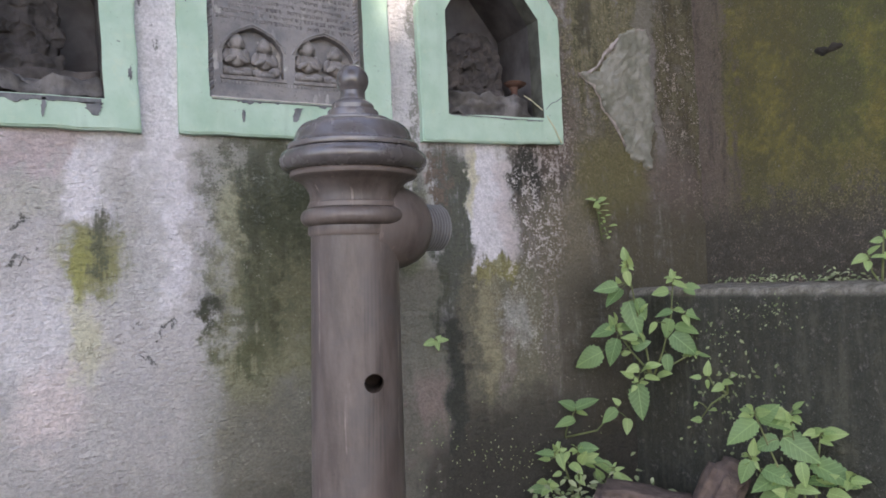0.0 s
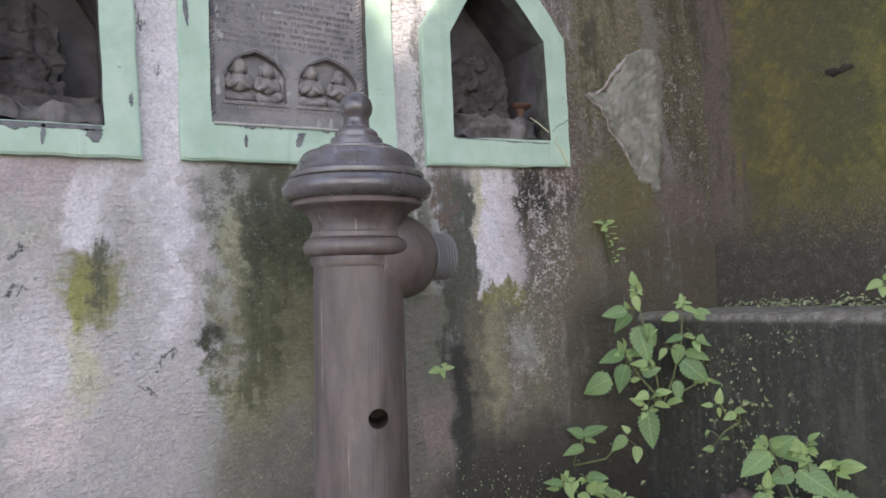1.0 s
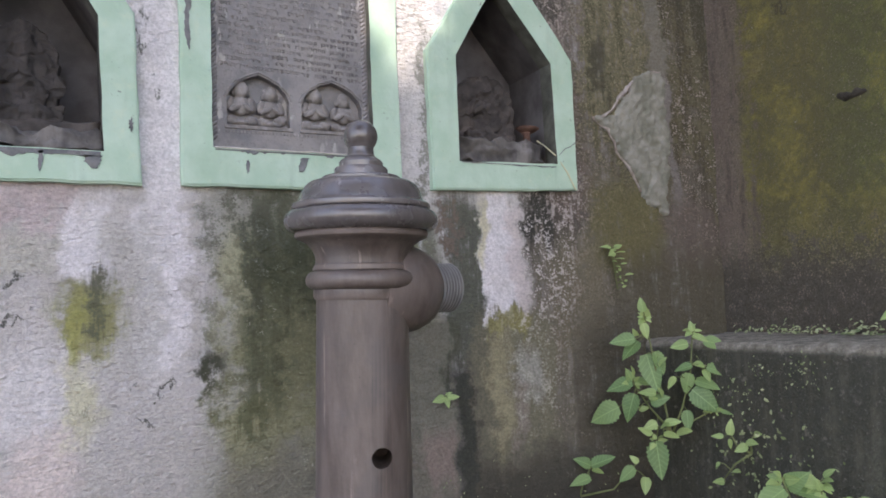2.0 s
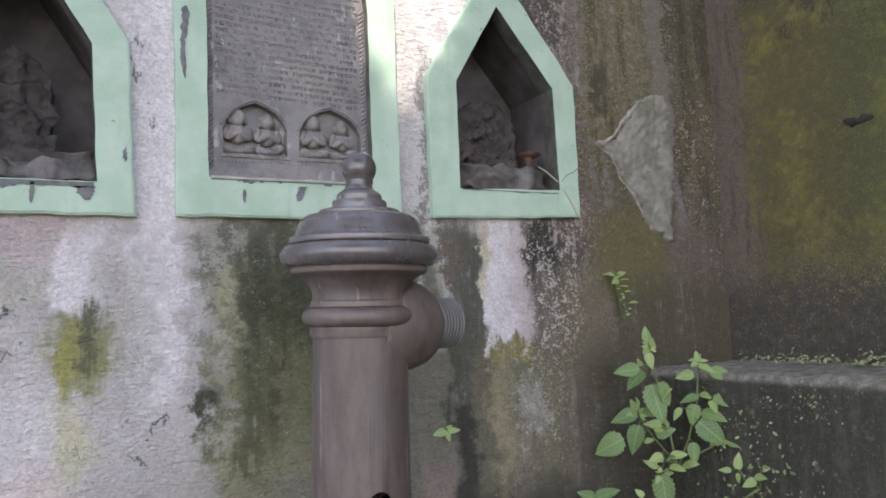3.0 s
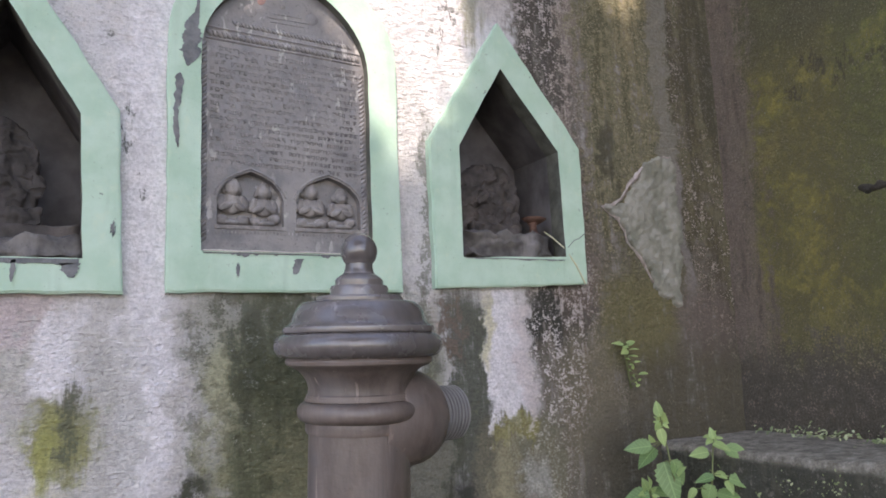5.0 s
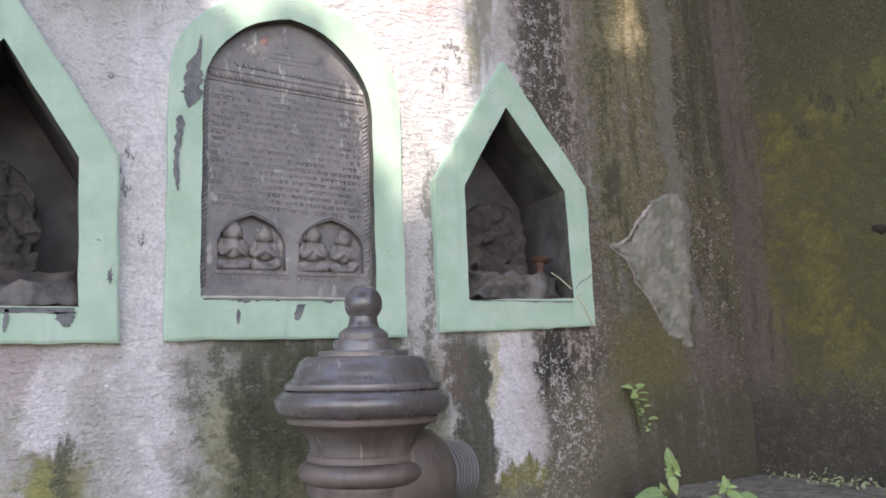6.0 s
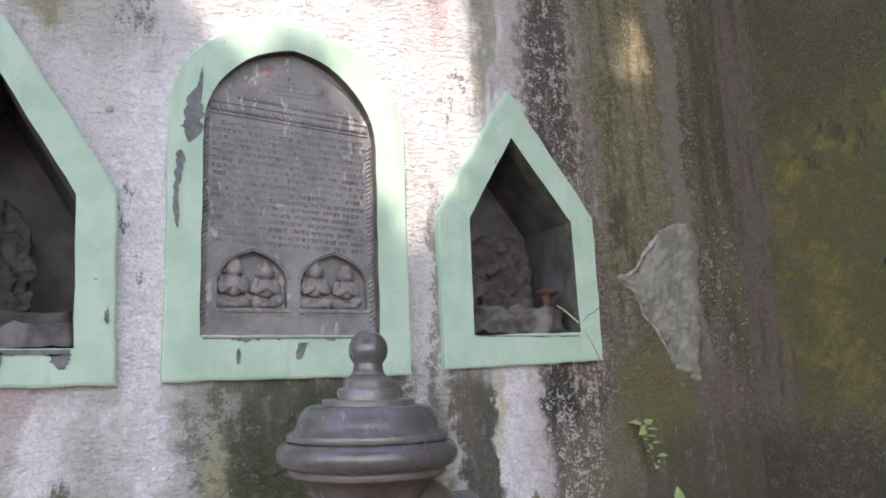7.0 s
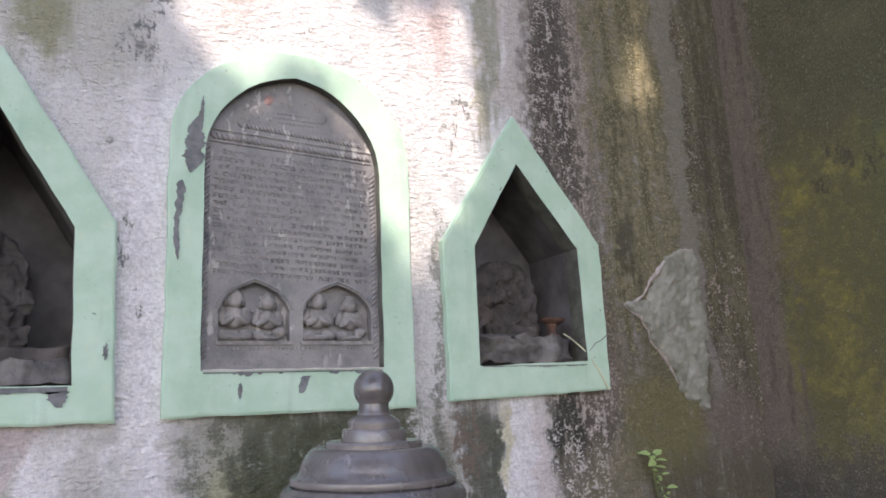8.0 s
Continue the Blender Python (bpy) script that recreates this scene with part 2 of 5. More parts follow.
    s.stain(1.235, 1.40, 0.86, 4.0, (0.065, 0.058, 0.050), 0.85, 0.02, 0.05, "run", 2.3)
    s.stain(1.30, 1.42, 0.92, 1.25, (0.24, 0.185, 0.16), 0.6, 0.03, 0.06, "run", 2.4)
    s.specks(1.23, 1.42, 0.66, 4.0, (0.48, 0.43, 0.42), 0.54, 0.63, 0.8, grain="run")
    s.specks(1.23, 1.48, 0.66, 4.0, (0.44, 0.38, 0.36), 0.58, 0.66, 0.75)
    s.stain(1.34, 1.42, 1.22, 4.0, (0.34, 0.285, 0.25), 0.6, 0.02, 0.1, "run", 3.0)
    s.stain(1.41, 1.61, 1.10, 4.0, (0.285, 0.255, 0.15), 0.85, 0.03, 0.06, "run", 2.2)
    s.stain(1.50, 1.58, 1.50, 4.0, (0.42, 0.345, 0.20), 0.8, 0.02, 0.05, "run", 1.6)
    s.specks(1.40, 1.62, 1.05, 4.0, (0.10, 0.095, 0.05), 0.47, 0.57, 0.8, 0.03, 0.05, "run")
    s.specks(1.40, 1.62, 1.05, 4.0, (0.44, 0.39, 0.27), 0.60, 0.69, 0.7, 0.03, 0.05, "speck")
    s.stain(1.445, 1.485, 1.20, 1.36, (0.065, 0.065, 0.05), 0.9, 0.012, 0.04, "run", 1.2)
    # brown and pinkish flecked damp beside the corner, and the smooth cement strip
    s.stain(1.66, 2.2, 0.80, 4.0, (0.150, 0.120, 0.098), 0.8, 0.015, 0.05, "speck", 2.2)
    s.stain(1.68, 2.2, 0.95, 4.0, (0.150, 0.135, 0.060), 0.6, 0.03, 0.08, "low", 2.6)
    s.specks(1.66, 2.2, 0.80, 4.0, (0.062, 0.054, 0.040), 0.45, 0.55, 0.85, 0.02, 0.05, "run")
    s.stain(1.40, 2.2, 0.80, 4.0, (0.085, 0.078, 0.046), 0.45, 0.05, 0.10, "mid", 2.2)
    s.specks(1.66, 2.2, 0.80, 4.0, (0.40, 0.34, 0.31), 0.61, 0.70, 0.7, 0.02, 0.05, "speck")
    s.stain(1.72, 2.2, 1.35, 4.0, (0.075, 0.07, 0.045), 0.7, 0.04, 0.10, "run", 2.0)
    s.wash(1.602, 1.668, 1.20, 4.0, (0.215, 0.20, 0.165), 0.9, 0.010, 0.05, "run", 0.9)
    s.wash(1.645, 1.675, 0.92, 1.30, (0.235, 0.215, 0.205), 0.9, 0.010, 0.05, "run", 0.9)
    # below the bare patch
    s.wash(1.40, 1.64, 0.82, 1.02, (0.155, 0.138, 0.06), 0.8, 0.04, 0.05, "run", 1.4)
    s.wash(1.62, 1.80, 0.78, 0.98, (0.155, 0.122, 0.105), 0.7, 0.03, 0.06, "run", 1.5)
    s.wash(1.29, 1.45, 0.62, 0.90, (0.19, 0.165, 0.115), 0.85, 0.05, 0.06, "run", 1.6)
    s.stain(1.232, 1.305, 0.89, 0.985, (0.045, 0.045, 0.038), 0.95, 0.012, 0.02, "run", 1.2)
    # the white strip and its yellow run
    s.wash(1.09, 1.30, -0.5, 0.73, (0.165, 0.152, 0.112), 1.0, 0.02, 0.02, "run", 0.3)
    s.wash(1.128, 1.30, 0.46, 0.74, (0.205, 0.192, 0.135), 0.95, 0.020, 0.06, "run", 1.0)
    s.stain(1.123, 1.206, 0.715, 0.985, white, 0.97, 0.008, 0.014, "mid", 0.7)
    s.wash(1.19, 1.23, 0.72, 0.96, (0.64, 0.56, 0.57), 0.7, 0.015, 0.03, "run", 1.0)
    s.wash(1.120, 1.150, 0.84, 0.985, (0.55, 0.51, 0.30), 0.7, 0.012, 0.05, "run", 1.2)
    s.wash(1.125, 1.23, 0.690, 0.725, (0.27, 0.25, 0.10), 0.85, 0.012, 0.010, "run", 1.2)
    s.wash(1.137, 1.178, 0.45, 0.71, (0.36, 0.325, 0.21), 0.8, 0.022, 0.07, "run", 1.0)
    s.wash(1.185, 1.275, 0.535, 0.665, (0.37, 0.36, 0.33), 0.9, 0.025, 0.05, "speck", 1.5)
    s.wash(1.18, 1.215, 0.44, 0.60, (0.29, 0.25, 0.22), 0.8, 0.015, 0.05, "run", 1.2)
    s.specks(1.19, 1.36, 0.50, 0.72, (0.50, 0.48, 0.43), 0.60, 0.76, 0.7)
    s.specks(1.205, 1.36, 0.72, 0.95, (0.60, 0.545, 0.53), 0.55, 0.68, 0.75, 0.02, 0.04, "speck")
    s.specks(1.215, 1.30, 0.80, 0.97, (0.62, 0.58, 0.57), 0.58, 0.68, 0.8, 0.015, 0.03, "run")
    # dark foot of the damp corner
    s.stain(1.34, 2.2, -0.5, 0.74, (0.085, 0.076, 0.056), 0.93, 0.05, 0.08, "run", 1.1)
    s.stain(1.50, 2.2, 0.30, 0.86, (0.092, 0.082, 0.055), 0.85, 0.06, 0.06, "run", 1.3)
    s.wash(1.08, 1.40, -0.5, 0.46, (0.068, 0.063, 0.050), 0.97, 0.04, 0.07, "run", 0.9)
    s.specks(1.25, 1.85, 0.3, 1.0, (0.28, 0.235, 0.20), 0.70, 0.84, 0.45)
    s.stain(0.99, 2.2, -0.5, 0.38, (0.058, 0.053, 0.043), 0.95, 0.04, 0.05, "run", 1.0)
    s.grit(0.80, 1.16)
    ripple = s.noise(95.0, 3.0, (0.62, 1, 1.3), shift=2.0)
    normal = s.relief(s.low, 0.010, 0.5)
    normal = s.relief(ripple, 0.0068, 0.95, normal)
    normal = s.relief(s.fine, 0.0024, 0.7, normal)
    return s.done(s.colour, normal)


def damp_wall():
    """The mossy side wall."""
    s = Stains("mossy_plaster", 0.92).weather("y", (0.16, 0.135, 0.098))
    s.stain(-3, 3, -1, 4, (0.092, 0.083, 0.062), 0.8, grain="run", rag=3.0)
    s.wash(-1.0, 1.46, 0.84, 4.0, (0.165, 0.148, 0.066), 0.85, 0.06, 0.10, "mid", 1.4)
    s.wash(-1.0, 1.44, 0.88, 1.52, (0.275, 0.235, 0.065), 0.9, 0.06, 0.12, "run", 1.5)
    s.stain(0.95, 1.40, 0.86, 1.46, (0.25, 0.21, 0.06), 0.5, 0.06, 0.10, "speck", 2.8)
    s.wash(0.55, 1.22, 0.90, 1.60, (0.17, 0.195, 0.06), 0.7, 0.08, 0.12, "low", 2.0)
    s.specks(-1.0, 1.46, 0.86, 4.0, (0.070, 0.064, 0.040), 0.50, 0.62, 0.6, 0.05, 0.08, "speck")
    s.stain(-1.0, 1.46, 0.88, 4.0, (0.085, 0.076, 0.052), 0.5, 0.05, 0.1, "low", 2.6)
    s.stain(-1.0, 1.46, 0.88, 4.0, (0.075, 0.072, 0.04), 0.35, 0.05, 0.1, "mid", 2.8)
    s.wash(0.2, 1.50, 1.50, 4.0, (0.095, 0.088, 0.05), 0.75, 0.1, 0.10, "low", 1.6)
    s.stain(0.3, 1.36, 1.405, 1.425, (0.055, 0.05, 0.036), 0.8, 0.05, 0.012, "low", 1.4)
    s.stain(1.42, 1.62, 0.80, 4.0, (0.185, 0.142, 0.118), 0.8, 0.03, 0.08, "run", 2.0)
    s.specks(1.40, 1.62, 0.80, 4.0, (0.075, 0.062, 0.045), 0.54, 0.7, 0.75, 0.03, 0.05, "run")
    s.wash(-3, 3, -1, 0.83, (0.086, 0.076, 0.06), 0.95, 0.05, 0.07, "run", 0.9)
    s.specks(-3, 3, 0.60, 0.86, (0.20, 0.14, 0.12), 0.62, 0.78, 0.6)
    s.specks(-3, 3, 0.8, 4.0, (0.33, 0.29, 0.19), 0.76, 0.90, 0.4, grain="fine")
    s.specks(-3, 3, 0.8, 4.0, (0.36, 0.34, 0.31), 0.92, 0.97, 0.6, grain="mid")
    s.grit(0.78, 1.30)
    normal = s.relief(s.noise(70.0, 5.0, shift=4.0), 0.008, 0.8)
    normal = s.relief(s.fine, 0.003, 0.7, normal)
    return s.done(s.colour, normal)


def ledge_stone():
    s = Stains("blackened_ledge", 0.92).weather("y", (0.115, 0.112, 0.085))
    s.stain(-3, 3, -1, 4, (0.056, 0.057, 0.046), 0.8, grain="run", rag=3.4)
    s.specks(-3, 3, -1, 4, (0.19, 0.165, 0.145), 0.70, 0.9, 0.6, grain="mid")
    s.specks(-3, 3, -1, 4, (0.26, 0.24, 0.21), 0.80, 0.92, 0.5, grain="fine")
    top = s.smooth(s.z, 0.640, 0.654)
    s.colour = s.mix(s.math("MULTIPLY", top, 0.9), s.colour, s.mix(s.mid, (0.15, 0.135, 0.105), (0.40, 0.365, 0.31)))
    s.grit(0.8, 1.25)
    normal = s.relief(s.noise(55.0, 5.0, shift=8.0), 0.010, 0.8)
    normal = s.relief(s.fine, 0.003, 0.7, normal)
    return s.done(s.colour, normal)


def green_paint():
    n = Nodes("green_distemper", 0.75)
    cloud, fine, streak = n.noise(14.0, 4.0), n.noise(150.0, 4.0), n.noise(24.0, 4.0, (1, 1, 0.12))
    c = n.mix(n.smooth(cloud, 0.35, 0.7), (0.42, 0.585, 0.465), (0.51, 0.66, 0.555))
    c = n.mix(n.math("MULTIPLY", n.smooth(streak, 0.56, 0.78), 0.5), c, (0.25, 0.35, 0.27))
    c = n.mix(n.math("MULTIPLY", n.smooth(n.noise(7.0, 6.0, shift=5.0, rough=0.65), 0.48, 0.75), 0.45), c, (0.30, 0.45, 0.33))
    c = n.mix(n.math("MULTIPLY", n.smooth(n.noise(60.0, 3.0, shift=9.0), 0.70, 0.76), 0.8), c, (0.13, 0.15, 0.13))
    c = n.mix(n.math("MULTIPLY", n.smooth(n.noise(34.0, 5.0, shift=15.0, rough=0.7), 0.55, 0.72), 0.4), c, (0.58, 0.66, 0.50))
    c = n.mix(n.math("MULTIPLY", n.smooth(n.noise(190.0, 3.0, shift=2.0), 0.68, 0.75), 0.5), c, (0.22, 0.28, 0.22))
    normal = n.relief(cloud, 0.002, 0.4)
    return n.done(c, n.relief(fine, 0.0015, 0.5, normal))


def stone(name, dark, light, scale=30.0, rough=0.75, depth=0.003):
    n = Nodes(name, rough)
    a, b, streak = n.noise(scale, 5.0), n.noise(scale * 6, 4.0, shift=2.0), n.noise(22.0, 4.0, (1, 1, 0.10), shift=6.0)
    c = n.mix(n.smooth(a, 0.3, 0.7), dark, light)
    c = n.mix(n.math("MULTIPLY", n.smooth(streak, 0.50, 0.70), 0.6), c, tuple(min(1, v * 1.9) for v in light))
    c = n.mix(n.math("MULTIPLY", n.smooth(b, 0.62, 0.72), 0.4), c, tuple(v * 0.5 for v in dark))
    c = n.mix(n.math("MULTIPLY", n.smooth(n.noise(7.0, 6.0, (1, 1, 0.6), shift=12.0, rough=0.68), 0.48, 0.68), 0.5), c, tuple(min(1, v * 1.75) for v in light))
    return n.done(c, n.relief(b, 0.0015, 0.6, n.relief(a, depth, 0.6)))


def tablet_stone():
    """Dark polished slate, chafed pale in short upright flecks and dusty in clouds."""
    n = Nodes("dark_slate", 0.5)
    cloud, a, b = n.noise(7.0, 5.0, shift=6.0, rough=0.6), n.noise(38.0, 5.0), n.noise(210.0, 4.0, shift=2.0)
    c = n.mix(n.smooth(cloud, 0.34, 0.66), (0.140, 0.135, 0.146), (0.285, 0.266, 0.266))
    c = n.mix(n.math("MULTIPLY", n.smooth(a, 0.40, 0.68), 0.5), c, (0.31, 0.288, 0.282))
    fleck = n.math("MULTIPLY", n.smooth(n.noise(85.0, 4.0, (1, 1, 0.38), shift=9.0), 0.56, 0.63), n.smooth(n.noise(11.0, 3.0, (1, 1, 0.6), shift=3.0), 0.46, 0.60))
    c = n.mix(n.math("MULTIPLY", fleck, 0.75), c, (0.56, 0.53, 0.51))
    c = n.mix(n.math("MULTIPLY", n.smooth(b, 0.60, 0.70), 0.45), c, (0.07, 0.066, 0.07))
    rough = n.smooth(a, 0.3, 0.7, 0.38, 0.62)
    return n.done(c, n.relief(b, 0.0012, 0.6, n.relief(a, 0.002, 0.6)), rough)


def iron_paint(name, dark, light, grey, sheen):
    """Old oil paint on cast iron, rubbed bright where it stands proud."""
    n = Nodes(name, sheen)
    a, b, streak = n.noise(20.0, 5.0), n.noise(170.0, 4.0), n.noise(38.0, 6.0, (1, 1, 0.22), shift=4.0, rough=0.65)
    c = n.mix(n.smooth(streak, 0.3, 0.7), dark, light)
    c = n.mix(n.math("MULTIPLY", n.smooth(a, 0.48, 0.66), 0.6), c, grey)
    scratch = n.smooth(n.noise(75.0, 4.0, (1, 1, 0.07), shift=11.0), 0.63, 0.70)
    c = n.mix(n.math("MULTIPLY", n.math("MULTIPLY", scratch, n.smooth(a, 0.40, 0.58)), 0.8), c, tuple(v * 2.0 for v in light))
    c = n.mix(n.math("MULTIPLY", n.smooth(n.noise(95.0, 3.0, shift=21.0), 0.70, 0.75), 0.6), c, tuple(v * 0.45 for v in dark))
    wear = n.smooth(n.node("ShaderNodeNewGeometry").outputs["Pointiness"], 0.51, 0.56)
    c = n.mix(n.math("MULTIPLY", wear, 0.45), c, tuple(v * 1.5 for v in light))
    n.bsdf.inputs["Specular IOR Level"].default_value = 0.8
    rough = n.math("ADD", sheen, n.math("MULTIPLY", n.math("SUBTRACT", a, 0.5), 0.35))
    return n.done(c, n.relief(b, 0.0007, 0.6, n.relief(n.noise(60.0, 4.0, shift=5.0), 0.0011, 0.5)), rough)


def leaf_green(name, dark, light):
    n = Nodes(name, 0.5)
    c = n.mix(n.chance(), dark, light)
    c = n.mix(n.math("MULTIPLY", n.noise(120.0, 3.0), 0.5), c, tuple(v * 1.35 for v in light))
    cut = n.node("ShaderNodeSeparateXYZ")
    n.join(n.node("ShaderNodeTexCoord").outputs["Object"], cut.inputs[0])
    side = n.math("ABSOLUTE", cut.outputs[0])
    wave = n.math("SINE", n.math("MULTIPLY", n.math("SUBTRACT", cut.outputs[1], n.math("MULTIPLY", side, 0.9)), 46.0))
    veins = n.math("MAXIMUM", n.smooth(side, 0.022, 0.006), n.math("MULTIPLY", n.smooth(wave, 0.80, 0.98), 0.55))
    c = n.mix(n.math("MULTIPLY", veins, 0.5), c, tuple(min(1.0, v * 1.7) for v in light))
    n.bsdf.inputs["Subsurface Weight"].default_value = 0.0
    n.bsdf.inputs["Transmission Weight"].default_value = 0.0
    trans = n.node("ShaderNodeBsdfTranslucent")
    n.join(c, trans.inputs["Color"])
    blend = n.node("ShaderNodeMixShader")
    blend.inputs[0].default_value = 0.3
    n.join(n.bsdf.outputs[0], blend.inputs[1])
    n.join(trans.outputs[0], blend.inputs[2])
    n.join(blend.outputs[0], n.tree.nodes["Material Output"].inputs["Surface"])
    return n.done(c, n.relief(n.noise(260.0, 3.0), 0.001, 0.5))


def stuff_green(name, dark, light):
    n = Nodes(name, 0.7)
    return n.done(n.mix(n.island(), dark, light))


def plain(name, a, b, scale=40.0, rough=0.85, depth=0.002):
    n = Nodes(name, rough)
    k = n.noise(scale, 5.0)
    return n.done(n.mix(n.smooth(k, 0.3, 0.7), a, b), n.relief(n.noise(scale * 4, 4.0, shift=3.0), depth, 0.7, n.relief(k, depth * 2, 0.6)))


SEAMS = (0.50, 0.72, 0.92, 1.10, 1.20, 1.34, 1.56)
PLASTERS = [wall_paint(zone) for zone in zip((-9,) + SEAMS, SEAMS + (9,))]
DAMP, LEDGE, GREEN, IRON = damp_wall(), ledge_stone(), green_paint(), iron_paint("weathered_brown_iron", (0.066, 0.049, 0.043), (0.152, 0.121, 0.110), (0.092, 0.082, 0.082), 0.5)
STEEL = iron_paint("grey_worn_iron", (0.115, 0.112, 0.116), (0.20, 0.196, 0.202), (0.14, 0.136, 0.14), 0.4)
CAP_IRON = iron_paint("rubbed_dark_iron", (0.090, 0.079, 0.080), (0.135, 0.121, 0.122), (0.105, 0.094, 0.097), 0.25)
STELE = tablet_stone()
LETTER = stone("dusty_lettering", (0.13, 0.122, 0.125), (0.27, 0.252, 0.252), 45.0, 0.7)
PALE_LINE = plain("pale_mortar", (0.46, 0.44, 0.41), (0.62, 0.59, 0.55), 60.0)
CARVED = stone("dusty_basalt", (0.165, 0.152, 0.150), (0.275, 0.254, 0.248), 60.0, 0.8)
LINING = plain("dark_grey_plaster", (0.080, 0.074, 0.077), (0.165, 0.155, 0.163), 14.0)
SHADED_EDGE = plain("shaded_edge", (0.07, 0.072, 0.058), (0.14, 0.14, 0.12), 30.0)
IDOL = stone("sooty_carved_stone", (0.038, 0.033, 0.032), (0.085, 0.073, 0.070), 40.0, 0.8)
# the sooty idol stone again, with the left niche's shade put into its colour
IDOL_DIM = stone("sooty_dim_stone", (0.028, 0.025, 0.025), (0.060, 0.053, 0.052), 40.0, 0.8)
ROCK = stone("grey_rough_stone", (0.062, 0.057, 0.056), (0.145, 0.135, 0.131), 35.0, 0.9, 0.006)
CHIP = plain("bare_grey_render", (0.125, 0.132, 0.14), (0.215, 0.217, 0.225), 60.0)
BARE = plain("pale_bare_render", (0.185, 0.185, 0.15), (0.32, 0.31, 0.275), 30.0, 0.95, 0.002)
CLAY = plain("burnt_clay", (0.085, 0.045, 0.034), (0.15, 0.078, 0.056), 60.0)
BRICK = plain("broken_brick", (0.115, 0.086, 0.075), (0.20, 0.148, 0.128), 40.0, 0.95, 0.005)
SOIL = plain("dark_soil", (0.03, 0.027, 0.022), (0.06, 0.05, 0.04), 30.0, 0.95, 0.01)
STRAW = plain("dry_straw", (0.50, 0.50, 0.33), (0.62, 0.60, 0.42))
DARK = plain("rusty_inside", (0.07, 0.05, 0.042), (0.12, 0.09, 0.075))
BARK = plain("grey_bark", (0.09, 0.075, 0.06), (0.16, 0.135, 0.11), 20.0, 0.95, 0.01)
LEAF = leaf_green("nettle_green", (0.105, 0.20, 0.085), (0.25, 0.37, 0.15))
PALE = leaf_green("pale_young_green", (0.22, 0.34, 0.13), (0.38, 0.49, 0.20))
CROWN = stuff_green("shade_crown_green", (0.04, 0.07, 0.02), (0.09, 0.13, 0.04))
MOSS = stuff_green("small_leaf_green", (0.17, 0.22, 0.09), (0.42, 0.46, 0.27))
STEM = plain("green_stem", (0.14, 0.17, 0.07), (0.20, 0.22, 0.10))


# ---- mesh helpers ----
def part(name, bm, material, parent=None, label="", smooth=False):
    mesh = bpy.data.meshes.new(name)
    if smooth:
        for f in bm.faces:
            f.smooth = True
        for e in bm.edges:
            e.smooth = len(e.link_faces) != 2 or e.calc_face_angle(0.0) < radians(smooth if smooth > 1 else 180)
    bm.to_mesh(mesh)
    bm.free()
    mesh.materials.append(material)
    ob = new(name, mesh)
    ob.parent = parent
    if label:
        tagged(ob, label)
    return ob


def thing(name, label, category, at=(0, 0, 0), group="", kind=""):
    ob = new(name)
    ob.location = at
    ob.empty_display_size = 0.05
    bpy.context.view_layer.update()
    return tagged(ob, label, category, group, kind)


def under(ob, parent):
    """Parents ob, built in world metres, to a thing that stands elsewhere."""
    ob.parent = parent
    ob.matrix_parent_inverse = parent.matrix_basis.inverted()
    return ob


def box(bm, lo, hi, m=None):
    got = bmesh.ops.create_cube(bm, size=1.0)["verts"]
    size, mid = Vector(hi) - Vector(lo), (Vector(hi) + Vector(lo)) / 2
    for v in got:
        v.co = Vector(a * b for a, b in zip(v.co, size)) + mid
        if m is not None:
            v.co = m @ v.co
    return got


def ball(bm, at, size, m=None, n=14):
    got = bmesh.ops.create_uvsphere(bm, u_segments=n, v_segments=max(6, n * 2 // 3), radius=1.0)["verts"]
    for v in got:
        v.co = Vector(a * b for a, b in zip(v.co, size))
        if m is not None:
            v.co = m @ v.co
        v.co += Vector(at)
    return got


def lathe(bm, profile, at=(0, 0, 0), turn=None, n=48):
    """Turns a profile of (radius, height) round the z axis."""
    turn = turn or Matrix.Identity(4)
    rings = []
    for r, h in profile:
        if r < 1e-5:
            rings.append([bm.verts.new(turn @ Vector((0, 0, h)) + Vector(at))])
        else:
            rings.append([bm.verts.new(turn @ Vector((r * math.cos(2 * math.pi * k / n), r * math.sin(2 * math.pi * k / n), h)) + Vector(at)) for k in range(n)])
    for a, b in zip(rings, rings[1:]):
        for k in range(n):
            j = (k + 1) % n
            if len(a) == 1 and len(b) > 1:
                bm.faces.new((a[0], b[j], b[k]))
            elif len(b) == 1 and len(a) > 1:
                bm.faces.new((a[k], a[j], b[0]))
            elif len(a) > 1:
                bm.faces.new((a[k], a[j], b[j], b[k]))
    for ring, flip in ((rings[0], True), (rings[-1], False)):
        if len(ring) > 1:
            bm.faces.new(ring[::-1] if flip else ring)
    bmesh.ops.recalc_face_normals(bm, faces=bm.faces)


def tube(bm, points, r0, r1, n=6):
    """A tapered tube along points."""
    points = [Vector(p) for p in points]
    rings = []
    for i, p in enumerate(points):
        way = (points[min(i + 1, len(points) - 1)] - points[max(i - 1, 0)]).normalized()
        side = way.cross(Vector((0.31, 0.83, 0.46))).normalized()
        over = way.cross(side)
        r = r0 + (r1 - r0) * i / (len(points) - 1)
        rings.append([bm.verts.new(p + r * (math.cos(a) * side + math.sin(a) * over)) for a in (2 * math.pi * k / n for k in range(n))])
    for a, b in zip(rings, rings[1:]):
        for k in range(n):
            bm.faces.new((a[k], a[(k + 1) % n], b[(k + 1) % n], b[k]))
    bm.faces.new(rings[0][::-1])
    bm.faces.new(rings[-1])
    bmesh.ops.recalc_face_normals(bm, faces=bm.faces)


